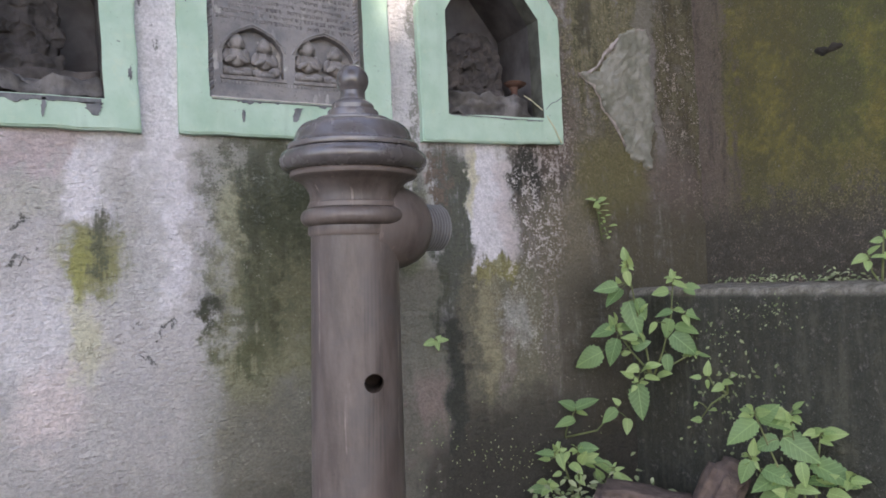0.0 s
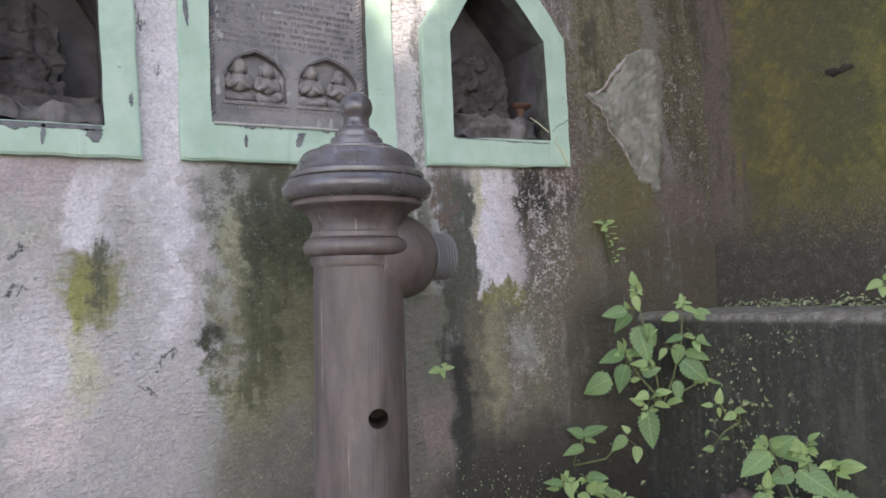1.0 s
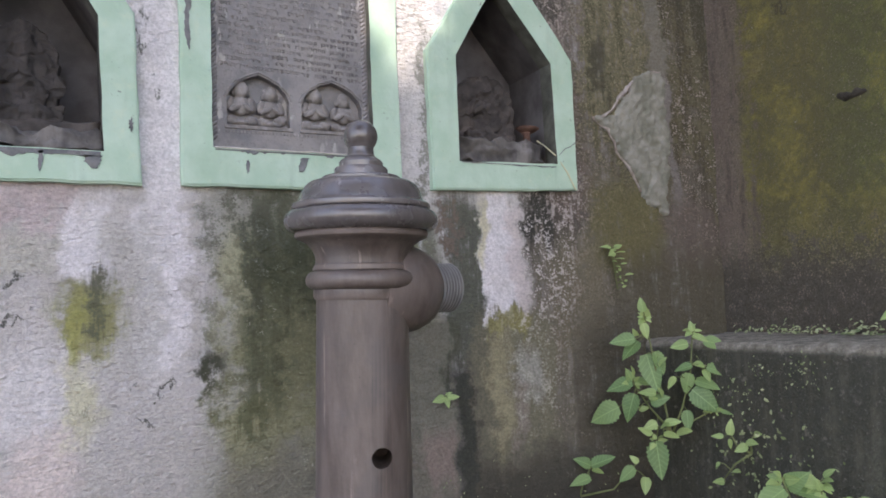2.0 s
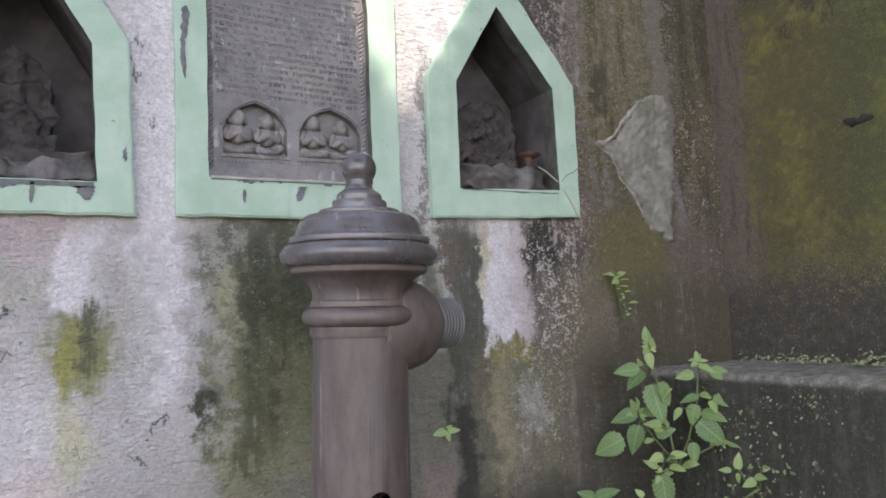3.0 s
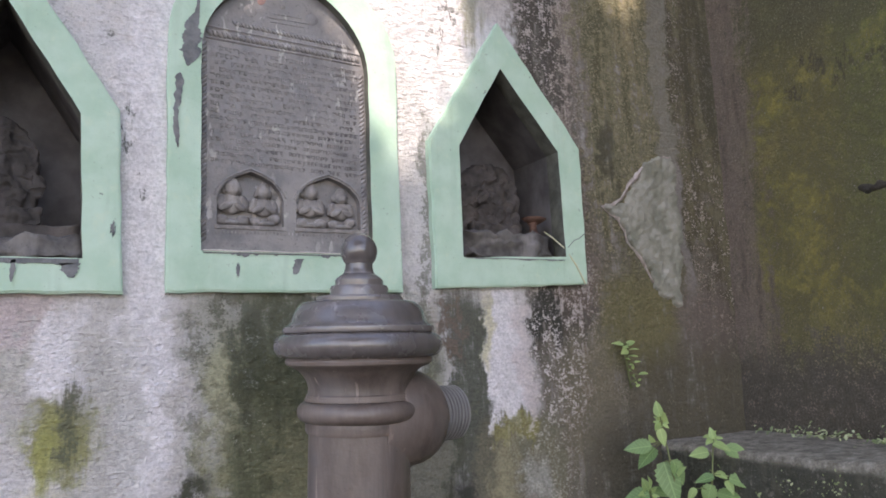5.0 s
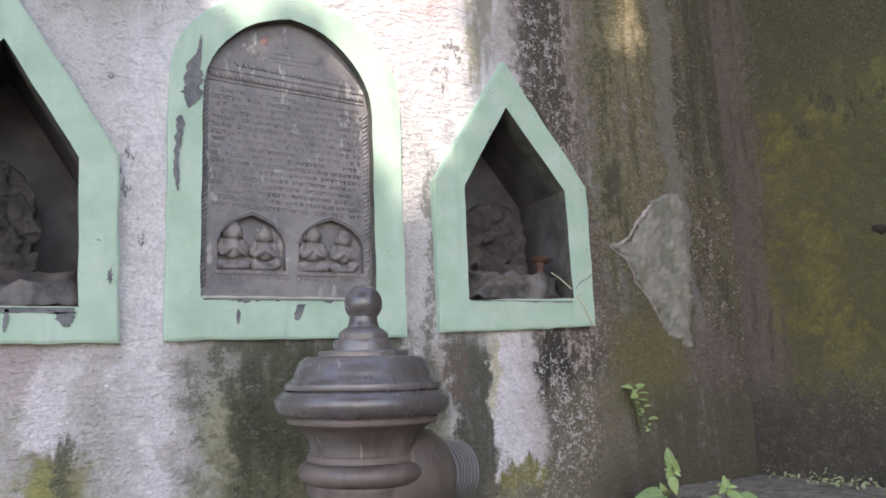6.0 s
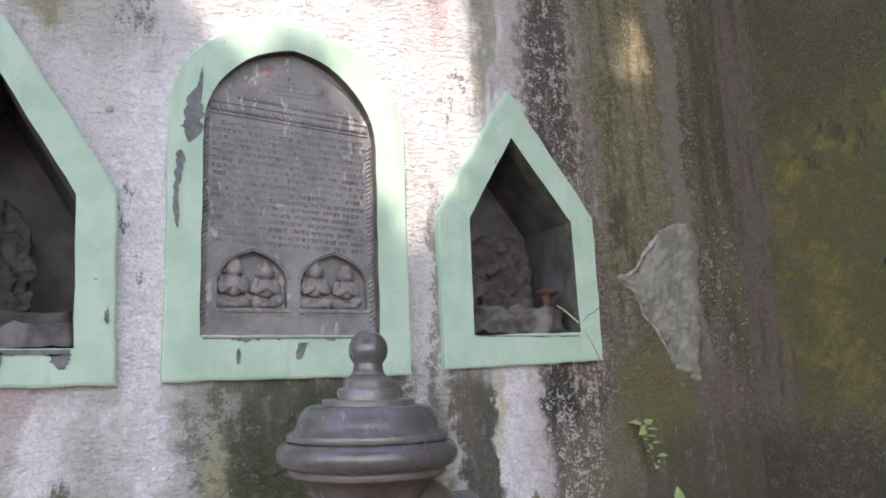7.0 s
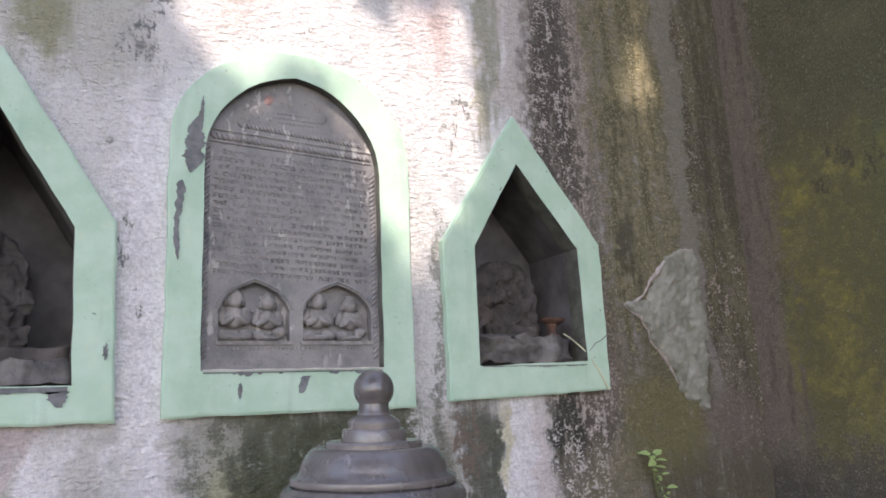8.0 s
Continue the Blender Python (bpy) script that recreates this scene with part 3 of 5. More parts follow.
def fused(ob, voxel):
    """Melts the overlapping shapes of a mesh into one skin."""
    mod = ob.modifiers.new("skin", "REMESH")
    mod.mode, mod.voxel_size, mod.use_smooth_shade = "VOXEL", voxel, True
    bpy.context.view_layer.update()
    mesh = bpy.data.meshes.new_from_object(ob.evaluated_get(bpy.context.evaluated_depsgraph_get()))
    ob.modifiers.clear()
    ob.data = mesh
    return ob


def rough_up(bm, size, scale, seed=0.0):
    for v in bm.verts:
        v.co += noise.noise_vector(v.co * scale + Vector((seed, seed, seed))) * size


def fine_loop(points, step, wobble=0.0, seed=0.0):
    """A closed outline in (x, z), cut into short stretches, with the unevenness of hand work."""
    out = []
    for a, b in zip(points, points[1:] + points[:1]):
        a, b = Vector(a), Vector(b)
        n = max(1, round((b - a).length / step))
        for k in range(n):
            p = a.lerp(b, k / n)
            q = noise.noise_vector(Vector((p.x * 22 + seed, p.y * 22, seed)))
            out.append((p.x + q.x * wobble, p.y + q.y * wobble))
    return out


def sheet(bm, loops, y):
    """A flat sheet at y facing the camera's side, with the first loop outside and the others as openings. Returns each loop's vertices."""
    rows, edges = [], []
    for loop in loops:
        verts = [bm.verts.new((x, y, z)) for x, z in loop]
        edges += [bm.edges.new((a, b)) for a, b in zip(verts, verts[1:] + verts[:1])]
        rows.append(verts)
    got = bmesh.ops.triangle_fill(bm, use_beauty=True, use_dissolve=False, edges=edges, normal=(0, -1, 0))
    for f in got["geom"]:
        if isinstance(f, bmesh.types.BMFace):
            f.normal_update()
            if f.normal.y > 0:
                f.normal_flip()
    return rows


def rim(bm, verts, y):
    """Runs a loop of vertices straight back to y."""
    back = [bm.verts.new((v.co.x, y, v.co.z)) for v in verts]
    for k in range(len(verts)):
        j = (k + 1) % len(verts)
        bm.faces.new((verts[k], verts[j], back[j], back[k]))
    return back


def wider(loop, d):
    """An outline pushed outwards by d."""
    out = []
    for k, (x, z) in enumerate(loop):
        (ax, az), (bx, bz) = loop[k - 1], loop[(k + 1) % len(loop)]
        way = Vector((bx - ax, bz - az)).normalized()
        out.append((x + way.y * d, z - way.x * d))
    return out


def arch(x0, x1, z0, spring, top, n=22, point=0.0):
    """A round-headed outline; point draws the crown up into a slight peak."""
    mid, half = (x0 + x1) / 2, (x1 - x0) / 2
    turns = [math.pi * k / n for k in range(n + 1)]
    return [(x0, z0), (x1, z0)] + [(mid + half * math.cos(a), spring + (top - spring) * (math.sin(a) * (1 - point) + point * (1 - abs(math.cos(a))))) for a in turns]


# ---- the large structure ----
WALL_Y, FACE_Y, CORNER_X, LEDGE_X, LEDGE_Z = 1.520, 1.503, 1.805, 1.545, 0.662
LEFT_OUT = [(0.147, 0.974), (0.487, 0.974), (0.478, 1.260), (0.317, 1.508), (0.157, 1.260)]
LEFT_IN = [(0.205, 1.026), (0.430, 1.026), (0.424, 1.247), (0.318, 1.418), (0.212, 1.247)]
RIGHT_OUT = [(1.018, 0.984), (1.369, 0.993), (1.370, 1.281), (1.183, 1.528), (1.014, 1.266)]
RIGHT_IN = [(1.077, 1.043), (1.316, 1.048), (1.312, 1.268), (1.182, 1.429), (1.079, 1.260)]
MID_OUT = arch(0.549, 0.951, 0.976, 1.400, 1.575)
MID_IN = arch(0.600, 0.894, 1.043, 1.375, 1.530, 22, 0.10)

ground = bmesh.new()
bmesh.ops.create_grid(ground, x_segments=60, y_segments=60, size=30)
rough_up(ground, 0.02, 0.8)
tagged(part("ground", ground, SOIL), "dark bare trodden soil at the foot of the walls", "ground", kind="structure")

holes = [wider(fine_loop(p, 0.02), 0.007) for p in (LEFT_IN, MID_IN, RIGHT_IN)]
bm = bmesh.new()
outer = sheet(bm, [[(-4.0, -0.1)] + [(x, -0.1) for x in SEAMS] + [(CORNER_X + 0.02, -0.1), (CORNER_X + 0.02, 3.0)] + [(x, 3.0) for x in SEAMS[::-1]] + [(-4.0, 3.0)]] + holes, WALL_Y)
for x in SEAMS:
    bmesh.ops.bisect_plane(bm, geom=bm.verts[:] + bm.edges[:] + bm.faces[:], plane_co=(x, 0, 0), plane_no=(1, 0, 0))
for f in bm.faces:
    f.material_index = sum(f.calc_center_median().x > x for x in SEAMS)
for e in [e for e in bm.edges if e.is_boundary]:
    a, b = e.verts
    deep = 0.012 if all(abs(v.co.x) < 1.6 and 0.5 < v.co.z < 2.0 for v in e.verts) else 0.45
    bm.faces.new([bm.verts.new(v) for v in (a.co, b.co, b.co + Vector((0, deep, 0)), a.co + Vector((0, deep, 0)))])
bm.faces.new([bm.verts.new((x, WALL_Y + 0.45, z)) for x, z in ((-4.0, -0.1), (-4.0, 3.0), (CORNER_X + 0.02, 3.0), (CORNER_X + 0.02, -0.1))])
bmesh.ops.remove_doubles(bm, verts=bm.verts[:], dist=0.00005)
wall_north = tagged(part("wall_north", bm, PLASTERS[0]), "whitewashed plaster wall stained with green and black damp", "wall", kind="structure")
for material in PLASTERS[1:]:
    wall_north.data.materials.append(material)

# niche linings in a mottled dark grey, far darker than the wall face
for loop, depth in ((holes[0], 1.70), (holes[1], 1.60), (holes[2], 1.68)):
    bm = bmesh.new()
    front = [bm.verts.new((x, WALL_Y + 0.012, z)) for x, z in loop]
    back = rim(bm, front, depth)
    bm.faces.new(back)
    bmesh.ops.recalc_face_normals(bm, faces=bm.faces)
    part("niche_lining", bm, LINING, wall_north, "dark grey plaster lining of a wall niche")


def side_sheet(name, x, y0, y1, z0, z1, step, size, material, label, parent=None):
    ny, nz = int((y1 - y0) / step), int((z1 - z0) / step)
    bm = bmesh.new()
    grid = [[bm.verts.new((x, y0 + (y1 - y0) * i / ny, z0 + (z1 - z0) * k / nz)) for k in range(nz + 1)] for i in range(ny + 1)]
    for i in range(ny):
        for k in range(nz):
            bm.faces.new((grid[i][k], grid[i][k + 1], grid[i + 1][k + 1], grid[i + 1][k]))
    for v in bm.verts:
        v.co.x += size * noise.fractal(v.co * 9, 1.0, 2.0, 4)
    bmesh.ops.recalc_face_normals(bm, faces=bm.faces)
    got = bmesh.ops.extrude_face_region(bm, geom=bm.faces[:])
    for v in got["geom"]:
        if isinstance(v, bmesh.types.BMVert):
            v.co.x = x + 0.4
    bmesh.ops.recalc_face_normals(bm, faces=bm.faces)
    return tagged(part(name, bm, material, parent, smooth=True), label, "wall", kind="structure")


side_sheet("wall_east", CORNER_X, -1.8, WALL_Y + 0.3, -0.1, 3.0, 0.03, 0.006, DAMP, "damp plaster side wall covered in olive moss")

# the low ledge along the side wall
bm = bmesh.new()
ny, rows = 110, [(CORNER_X + 0.02, LEDGE_Z + 0.004)] + [(LEDGE_X + 0.235 - 0.22 * k / 6, LEDGE_Z) for k in range(7)]
rows += [(LEDGE_X + 0.004, LEDGE_Z - 0.004), (LEDGE_X, LEDGE_Z - 0.016)] + [(LEDGE_X, LEDGE_Z - 0.03 - 0.72 * k / 26) for k in range(27)]
grid = [[bm.verts.new((x, -1.75 + (WALL_Y + 0.05 + 1.75) * i / ny, z)) for x, z in rows] for i in range(ny + 1)]
for i in range(ny):
    for k in range(len(rows) - 1):
        bm.faces.new((grid[i][k], grid[i][k + 1], grid[i + 1][k + 1], grid[i + 1][k]))
for v in bm.verts:
    d = noise.noise_vector(v.co * 11) * 0.007 + noise.noise_vector(v.co * 35) * 0.003
    v.co += Vector((d.x, 0, d.z * 0.7))
bmesh.ops.recalc_face_normals(bm, faces=bm.faces)
tagged(part("ledge", bm, LEDGE, smooth=True), "low blackened masonry ledge with a worn grey top edge", "ledge", kind="structure")


# ---- green niche frames ----
def niche_frame(outline, opening, label, seed, at):
    root = thing("niche_frame", label, "niche frame", at, "niche frames on the wall")
    bm = bmesh.new()
    rows = sheet(bm, [fine_loop(outline, 0.015, 0.0025, seed), fine_loop(opening, 0.015, 0.0015, seed + 5)], FACE_Y)
    rim(bm, rows[0], WALL_Y + 0.006)
    inner = [v.co.copy() for v in rows[1]]
    bmesh.ops.recalc_face_normals(bm, faces=bm.faces)
    sharp = [e for e in bm.edges if len(e.link_faces) == 2 and abs(e.calc_face_angle()) > 1.0 and all(abs(v.co.y - FACE_Y) < 1e-5 for v in e.verts)]
    bmesh.ops.bevel(bm, geom=sharp, offset=0.003, segments=2, affect="EDGES")
    for v in bm.verts:
        if v.co.y < FACE_Y + 0.004:
            v.co.y += 0.0012 * noise.noise(v.co * 18)
    under(part("surround", bm, GREEN), root)
    # unpainted inner rim; its dark colour carries the shadow of the recess
    bm = bmesh.new()
    rim(bm, [bm.verts.new(p + Vector((0, 0.0004, 0))) for p in inner], WALL_Y + 0.024)
    under(part("reveal", bm, SHADED_EDGE, None, "unpainted inner edge of the frame, recess shadow in its colour"), root)
    return root


def paint_chip(root, x, z, w, h, seed, lean=0.0, fringe=0.35, name="paint_chip"):
    """A place where the paint has come off, a thin ragged scab."""
    bm = bmesh.new()
    n = 72
    ring = []
    for k in range(n):
        a = 2 * math.pi * k / n
        r = 1 + fringe * noise.noise(Vector((3 * math.cos(a) + seed, 3 * math.sin(a), seed))) + 0.7 * fringe * noise.noise(Vector((9 * math.cos(a), 9 * math.sin(a) + seed, seed)))
        r = max(r, 0.3)
        dx, dz = w / 2 * r * math.cos(a), h / 2 * r * math.sin(a)
        ring.append((x + dx + lean * dz, z + dz))
    top = [bm.verts.new((p, FACE_Y - 0.0016, q)) for p, q in ring]
    hub = bm.verts.new((x, FACE_Y - 0.0016, z))
    for k in range(n):
        bm.faces.new((hub, top[k], top[(k + 1) % n]))
    rim(bm, top, FACE_Y + 0.002)
    bmesh.ops.recalc_face_normals(bm, faces=bm.faces)
    under(part(name, bm, CHIP, None, "flaked patch of bare grey render"), root)


def peeled_strip(root, spine, seed):
    """A torn strip where the paint has peeled. spine: (x, z, width) from its top to its foot."""
    bm = bmesh.new()
    left, right = [], []
    for (xa, za, wa), (xb, zb, wb) in zip(spine, spine[1:]):
        n = max(2, round((za - zb) / 0.0018))
        for k in range(n):
            t = k / n
            x, z, w = xa + (xb - xa) * t, za + (zb - za) * t, wa + (wb - wa) * t
            tear = [0.5 + 0.30 * noise.noise(Vector((z * 90, seed, c))) + 0.22 * noise.noise(Vector((z * 330, seed, c))) for c in (1.0, 7.0)]
            left.append(bm.verts.new((x - w * tear[0], FACE_Y - 0.0016, z)))
            right.append(bm.verts.new((x + w * tear[1], FACE_Y - 0.0016, z)))
    for k in range(len(left) - 1):
        bm.faces.new((left[k], left[k + 1], right[k + 1], right[k]))
    back = bmesh.ops.extrude_face_region(bm, geom=bm.faces[:])
    for v in back["geom"]:
        if isinstance(v, bmesh.types.BMVert):
            v.co.y = FACE_Y + 0.002
    bmesh.ops.recalc_face_normals(bm, faces=bm.faces)
    under(part("paint_chip", bm, CHIP, None, "torn strip of bare slate-grey render"), root)


def sill_wear(root, x0, x1, top, depth, seed, least=0.0012):
    """Paint worn off along an opening's lower edge, in a ragged strip."""
    bm = bmesh.new()
    n = int((x1 - x0) / 0.0025)
    upper, lower = [], []
    for k in range(n + 1):
        x = x0 + (x1 - x0) * k / n
        d = least + depth * max(0.0, noise.noise(Vector((x * 28, seed, 0))) + 0.4 * noise.noise(Vector((x * 130, seed, 3))))
        upper.append(bm.verts.new((x, FACE_Y - 0.0016, top)))
        lower.append(bm.verts.new((x, FACE_Y - 0.0016, top - d)))
    for k in range(n):
        bm.faces.new((upper[k], lower[k], lower[k + 1], upper[k + 1]))
    back = bmesh.ops.extrude_face_region(bm, geom=bm.faces[:])
    for v in back["geom"]:
        if isinstance(v, bmesh.types.BMVert):
            v.co.y = FACE_Y + 0.002
    bmesh.ops.recalc_face_normals(bm, faces=bm.faces)
    under(part("worn_edge", bm, CHIP, None, "strip of bare grey render along the sill"), root)


left_frame = niche_frame(LEFT_OUT, LEFT_IN, "pale green painted pointed plaster frame round a dark niche", 11, (0.317, FACE_Y, 0.974))
mid_frame = niche_frame(MID_OUT, MID_IN, "peeling pale green round-arched plaster frame round a stone tablet", 12, (0.75, FACE_Y, 0.976))
right_frame = niche_frame(RIGHT_OUT, RIGHT_IN, "cracked pale green pointed plaster frame round a small shrine", 13, (1.19, FACE_Y, 0.984))
peeled_strip(mid_frame, [(0.5955, 1.474, 0.001), (0.5945, 1.455, 0.005), (0.5925, 1.440, 0.008), (0.5865, 1.425, 0.019), (0.5845, 1.405, 0.026), (0.5835, 1.380, 0.028), (0.5830, 1.362, 0.025), (0.5790, 1.350, 0.008), (0.5780, 1.344, 0.001)], 2.0)
peeled_strip(mid_frame, [(0.5660, 1.332, 0.003), (0.5655, 1.325, 0.012), (0.5645, 1.300, 0.011), (0.5615, 1.275, 0.008), (0.5600, 1.255, 0.007), (0.5610, 1.235, 0.009), (0.5630, 1.220, 0.005), (0.5640, 1.206, 0.001)], 5.0)
peeled_strip(mid_frame, [(0.7610, 1.032, 0.014), (0.7570, 1.022, 0.013), (0.7545, 1.012, 0.011), (0.7500, 1.004, 0.004)], 6.0)
peeled_strip(left_frame, [(0.342, 1.022, 0.006), (0.342, 1.010, 0.007), (0.340, 0.996, 0.004), (0.340, 0.988, 0.001)], 9.0)
peeled_strip(left_frame, [(0.415, 1.018, 0.028), (0.414, 1.008, 0.022), (0.416, 0.999, 0.010), (0.417, 0.995, 0.002)], 10.0)
paint_chip(mid_frame, 0.658, 1.012, 0.006, 0.02, 7.0, 0.0, 0.5)
paint_chip(left_frame, 0.471, 1.072, 0.006, 0.020, 13.0, 0.0, 0.6)
sill_wear(mid_frame, 0.604, 0.890, 1.0400, 0.017, 3.3, 0.002)
sill_wear(left_frame, 0.209, 0.426, 1.0245, 0.010, 8.1, 0.007)
sill_wear(right_frame, 1.082, 1.312, 1.0425, 0.004, 5.7)
bm = bmesh.new()
tube(bm, [(1.322, FACE_Y - 0.0006, 1.068), (1.338, FACE_Y - 0.0006, 1.083), (1.352, FACE_Y - 0.0006, 1.088), (1.369, FACE_Y - 0.0006, 1.100)], 0.0007, 0.0010, 5)
under(part("crack", bm, CHIP, None, "fine dark crack in the paint"), right_frame)


bm = bmesh.new()
tube(bm, [(0.603 + 0.0288 * k, FACE_Y - 0.0004, 1.0425 + 0.0007 * math.sin(2.3 * k)) for k in range(11)], 0.0017, 0.0015, 6)
under(part("sill_edge", bm, PALE_LINE, None, "pale line of mortar along the sill"), mid_frame)


# ---- the inscribed tablet ----
def figure(bm, x, y, z, s, seated_side=False):
    """A small carved seated shape, with its arms folded before it."""
    ball(bm, (x, y, z + 0.0600 * s), (0.0115 * s, 0.011 * s, 0.0130 * s))
    ball(bm, (x, y + 0.002 * s, z + 0.0705 * s), (0.0080 * s, 0.008 * s, 0.0065 * s), n=10)
    ball(bm, (x, y + 0.003 * s, z + 0.0350 * s), (0.0160 * s, 0.010 * s, 0.0160 * s))
    for k in (-1, 1):
        ball(bm, (x + k * 0.0112 * s, y + 0.002 * s, z + 0.0575 * s), (0.003 * s, 0.004 * s, 0.007 * s), None, 8)
        ball(bm, (x + k * 0.0165 * s, y + 0.001 * s, z + 0.0375 * s), (0.0060 * s, 0.007 * s, 0.0125 * s), Matrix.Rotation(k * -0.3, 4, "Y"), 10)
        ball(bm, (x + k * 0.0090 * s, y - 0.005 * s, z + 0.0300 * s), (0.0115 * s, 0.0055 * s, 0.0046 * s), Matrix.Rotation(k * 0.6, 4, "Y"), 10)
        lift = 0.005 * s if seated_side and k > 0 else 0.0
        ball(bm, (x + k * 0.0140 * s, y - 0.003 * s, z + 0.0085 * s + lift), (0.0105 * s, 0.010 * s, 0.0085 * s), None, 12)
    ball(bm, (x, y - 0.005 * s, z + 0.0050 * s), (0.0170 * s, 0.009 * s, 0.0050 * s))


tablet = thing("stone_tablet", "dark inscribed stone tablet with an arched top and two carved panels", "tablet", (0.747, WALL_Y, 1.043))
SLAB_Y = 1.522
panel_loops = [[(x0, 1.088), (x1, 1.088), (x1, 1.136), (x1 - 0.006, 1.150), (x1 - 0.020, 1.165), (x1 - 0.038, 1.175), ((x0 + x1) / 2, 1.182), (x0 + 0.036, 1.174), (x0 + 0.018, 1.163), (x0 + 0.006, 1.149), (x0, 1.136)] for x0, x1 in ((0.628, 0.740), (0.762, 0.880))]
bm = bmesh.new()
rows = sheet(bm, [fine_loop(arch(0.598, 0.896, 1.041, 1.376, 1.533, 22, 0.10), 0.012, 0.0008, 4)] + [fine_loop(p, 0.008, 0.001, 6) for p in panel_loops], SLAB_Y)
rim(bm, rows[0], 1.56)
for r in rows[1:]:
    back = rim(bm, r, SLAB_Y + 0.017)
    bm.faces.new(back)
bmesh.ops.triangulate(bm, faces=[f for f in bm.faces if len(f.verts) > 4])
bmesh.ops.recalc_face_normals(bm, faces=bm.faces)
under(part("slab", bm, STELE), tablet)
for x0, x1 in ((0.655, 0.708), (0.790, 0.846)):
    for x, side in ((x0, False), (x1, True)):
        bm = bmesh.new()
        figure(bm, 0, 0, 0, 1.0 if not side else 0.92, side)
        bm.transform(Matrix.Translation((x, SLAB_Y + 0.010, 1.088)) @ Matrix.Diagonal((1.22, 1.0, 1.10, 1)))
        rough_up(bm, 0.0012, 130, x)
        under(fused(part("carved_figure", bm, CARVED, None, "small weathered seated figure carved in relief", True), 0.0012), tablet)
for x0, x1, mid in ((0.624, 0.744, 0.684), (0.758, 0.884, 0.821)):
    bm = bmesh.new()
    tube(bm, [(a, SLAB_Y - 0.0005, b) for a, b in ((x0, 1.138), (x0 + 0.007, 1.152), (x0 + 0.021, 1.167), (x0 + 0.040, 1.178), (mid, 1.186), (x1 - 0.042, 1.179), (x1 - 0.023, 1.169), (x1 - 0.007, 1.153), (x1, 1.138))], 0.0022, 0.0022, 6)
    under(part("panel_arch", bm, STELE), tablet)
    bm = bmesh.new()
    box(bm, (x0, SLAB_Y - 0.003, 1.082), (x1, SLAB_Y + 0.008, 1.0885))
    under(part("panel_sill", bm, CARVED), tablet)


def cord(x0, x1, z0, z1, r, pitch, name="cord_band"):
    """A twisted cord: slanting beads side by side along a line."""
    bm = bmesh.new()
    way = Vector((x1 - x0, 0, z1 - z0))
    n = int(way.length / pitch)
    slant = Matrix.Rotation(0.75 + math.atan2(-way.z, way.x), 4, "Y")
    for k in range(n):
        p = Vector((x0, SLAB_Y, z0)) + way * ((k + 0.5) / n)
        ball(bm, p, (pitch * 0.95, r * 0.55, r * 0.72), slant, 8)
    tagged(under(part(name, bm, STELE, None, "", True), tablet), kind="stuff")


cord(0.612, 0.884, 1.418, 1.408, 0.0062, 0.008)
cord(0.655, 0.868, 1.441, 1.430, 0.004, 0.0065)
cord(0.6065, 0.6065, 1.06, 1.40, 0.0045, 0.008, "cord_border")
cord(0.8875, 0.8875, 1.06, 1.38, 0.0045, 0.008, "cord_border")
for dz in (0.0105, -0.0095):
    bm = bmesh.new()
    tube(bm, [(0.610, SLAB_Y, 1.418 + dz), (0.75, SLAB_Y, 1.413 + dz), (0.886, SLAB_Y, 1.408 + dz)], 0.0022, 0.0022, 6)
    under(part("band_edge", bm, STELE), tablet)
# worn lettering, too worn to read: rows of plain bars
rng = random.Random(4)
bm = bmesh.new()
for row in range(17):
    z = 1.396 - row * 0.0122
    x = 0.617
    while x < 0.876:
        w = rng.uniform(0.0045, 0.0075)
        if rng.random() > 0.12 and not (z < 1.198 and (0.640 < x + w / 2 < 0.728 or 0.774 < x + w / 2 < 0.868)):
            dz = -0.010 * (x - 0.61) / 0.27 + rng.uniform(-0.0006, 0.0006)
            proud = rng.uniform(0.0008, 0.0019)
            box(bm, (x, SLAB_Y - proud, z + dz - 0.0013), (x + w, SLAB_Y + 0.001, z + dz))
            for c in rng.sample((0.0, 0.38, 0.8), rng.choice((1, 2, 2))):
                box(bm, (x + c * w, SLAB_Y - proud, z + dz - rng.uniform(0.0045, 0.0075)), (x + c * w + 0.0014, SLAB_Y + 0.001, z + dz - 0.001))
            if rng.random() < 0.6:
                h = z + dz - rng.uniform(0.003, 0.006)
                box(bm, (x + 0.0006, SLAB_Y - proud, h - 0.0012), (x + w * 0.8, SLAB_Y + 0.001, h))
        x += w + rng.uniform(0.0012, 0.003)
for k in range(40):
    x = 0.625 + 0.0064 * k
    if x < 0.86:
        box(bm, (x, SLAB_Y - 0.0012, 1.0745), (x + rng.uniform(0.002, 0.004), SLAB_Y + 0.001, 1.0745 + rng.uniform(0.003, 0.0055)))
tagged(under(part("worn_lettering", bm, LETTER), tablet), kind="stuff")
bm = bmesh.new()
for z, x0, x1 in ((1.470, 0.72, 0.775), (1.462, 0.715, 0.79), (1.454, 0.72, 0.782)):
    box(bm, (x0, SLAB_Y - 0.001, z), (x1, SLAB_Y + 0.001, z + 0.002))
under(part("carved_lines", bm, STELE), tablet)
for x, z, r in ((0.742, 1.487, 0.006), (0.795, 1.472, 0.014), (0.685, 1.468, 0.013)):
    bm = bmesh.new()
    ball(bm, (x, SLAB_Y + 0.001, z), (r, 0.0021, r * 0.9), None, 12)
    under(part("carved_emblem", bm, STELE, None, "worn round emblem in low relief", True), tablet)
bm = bmesh.new()
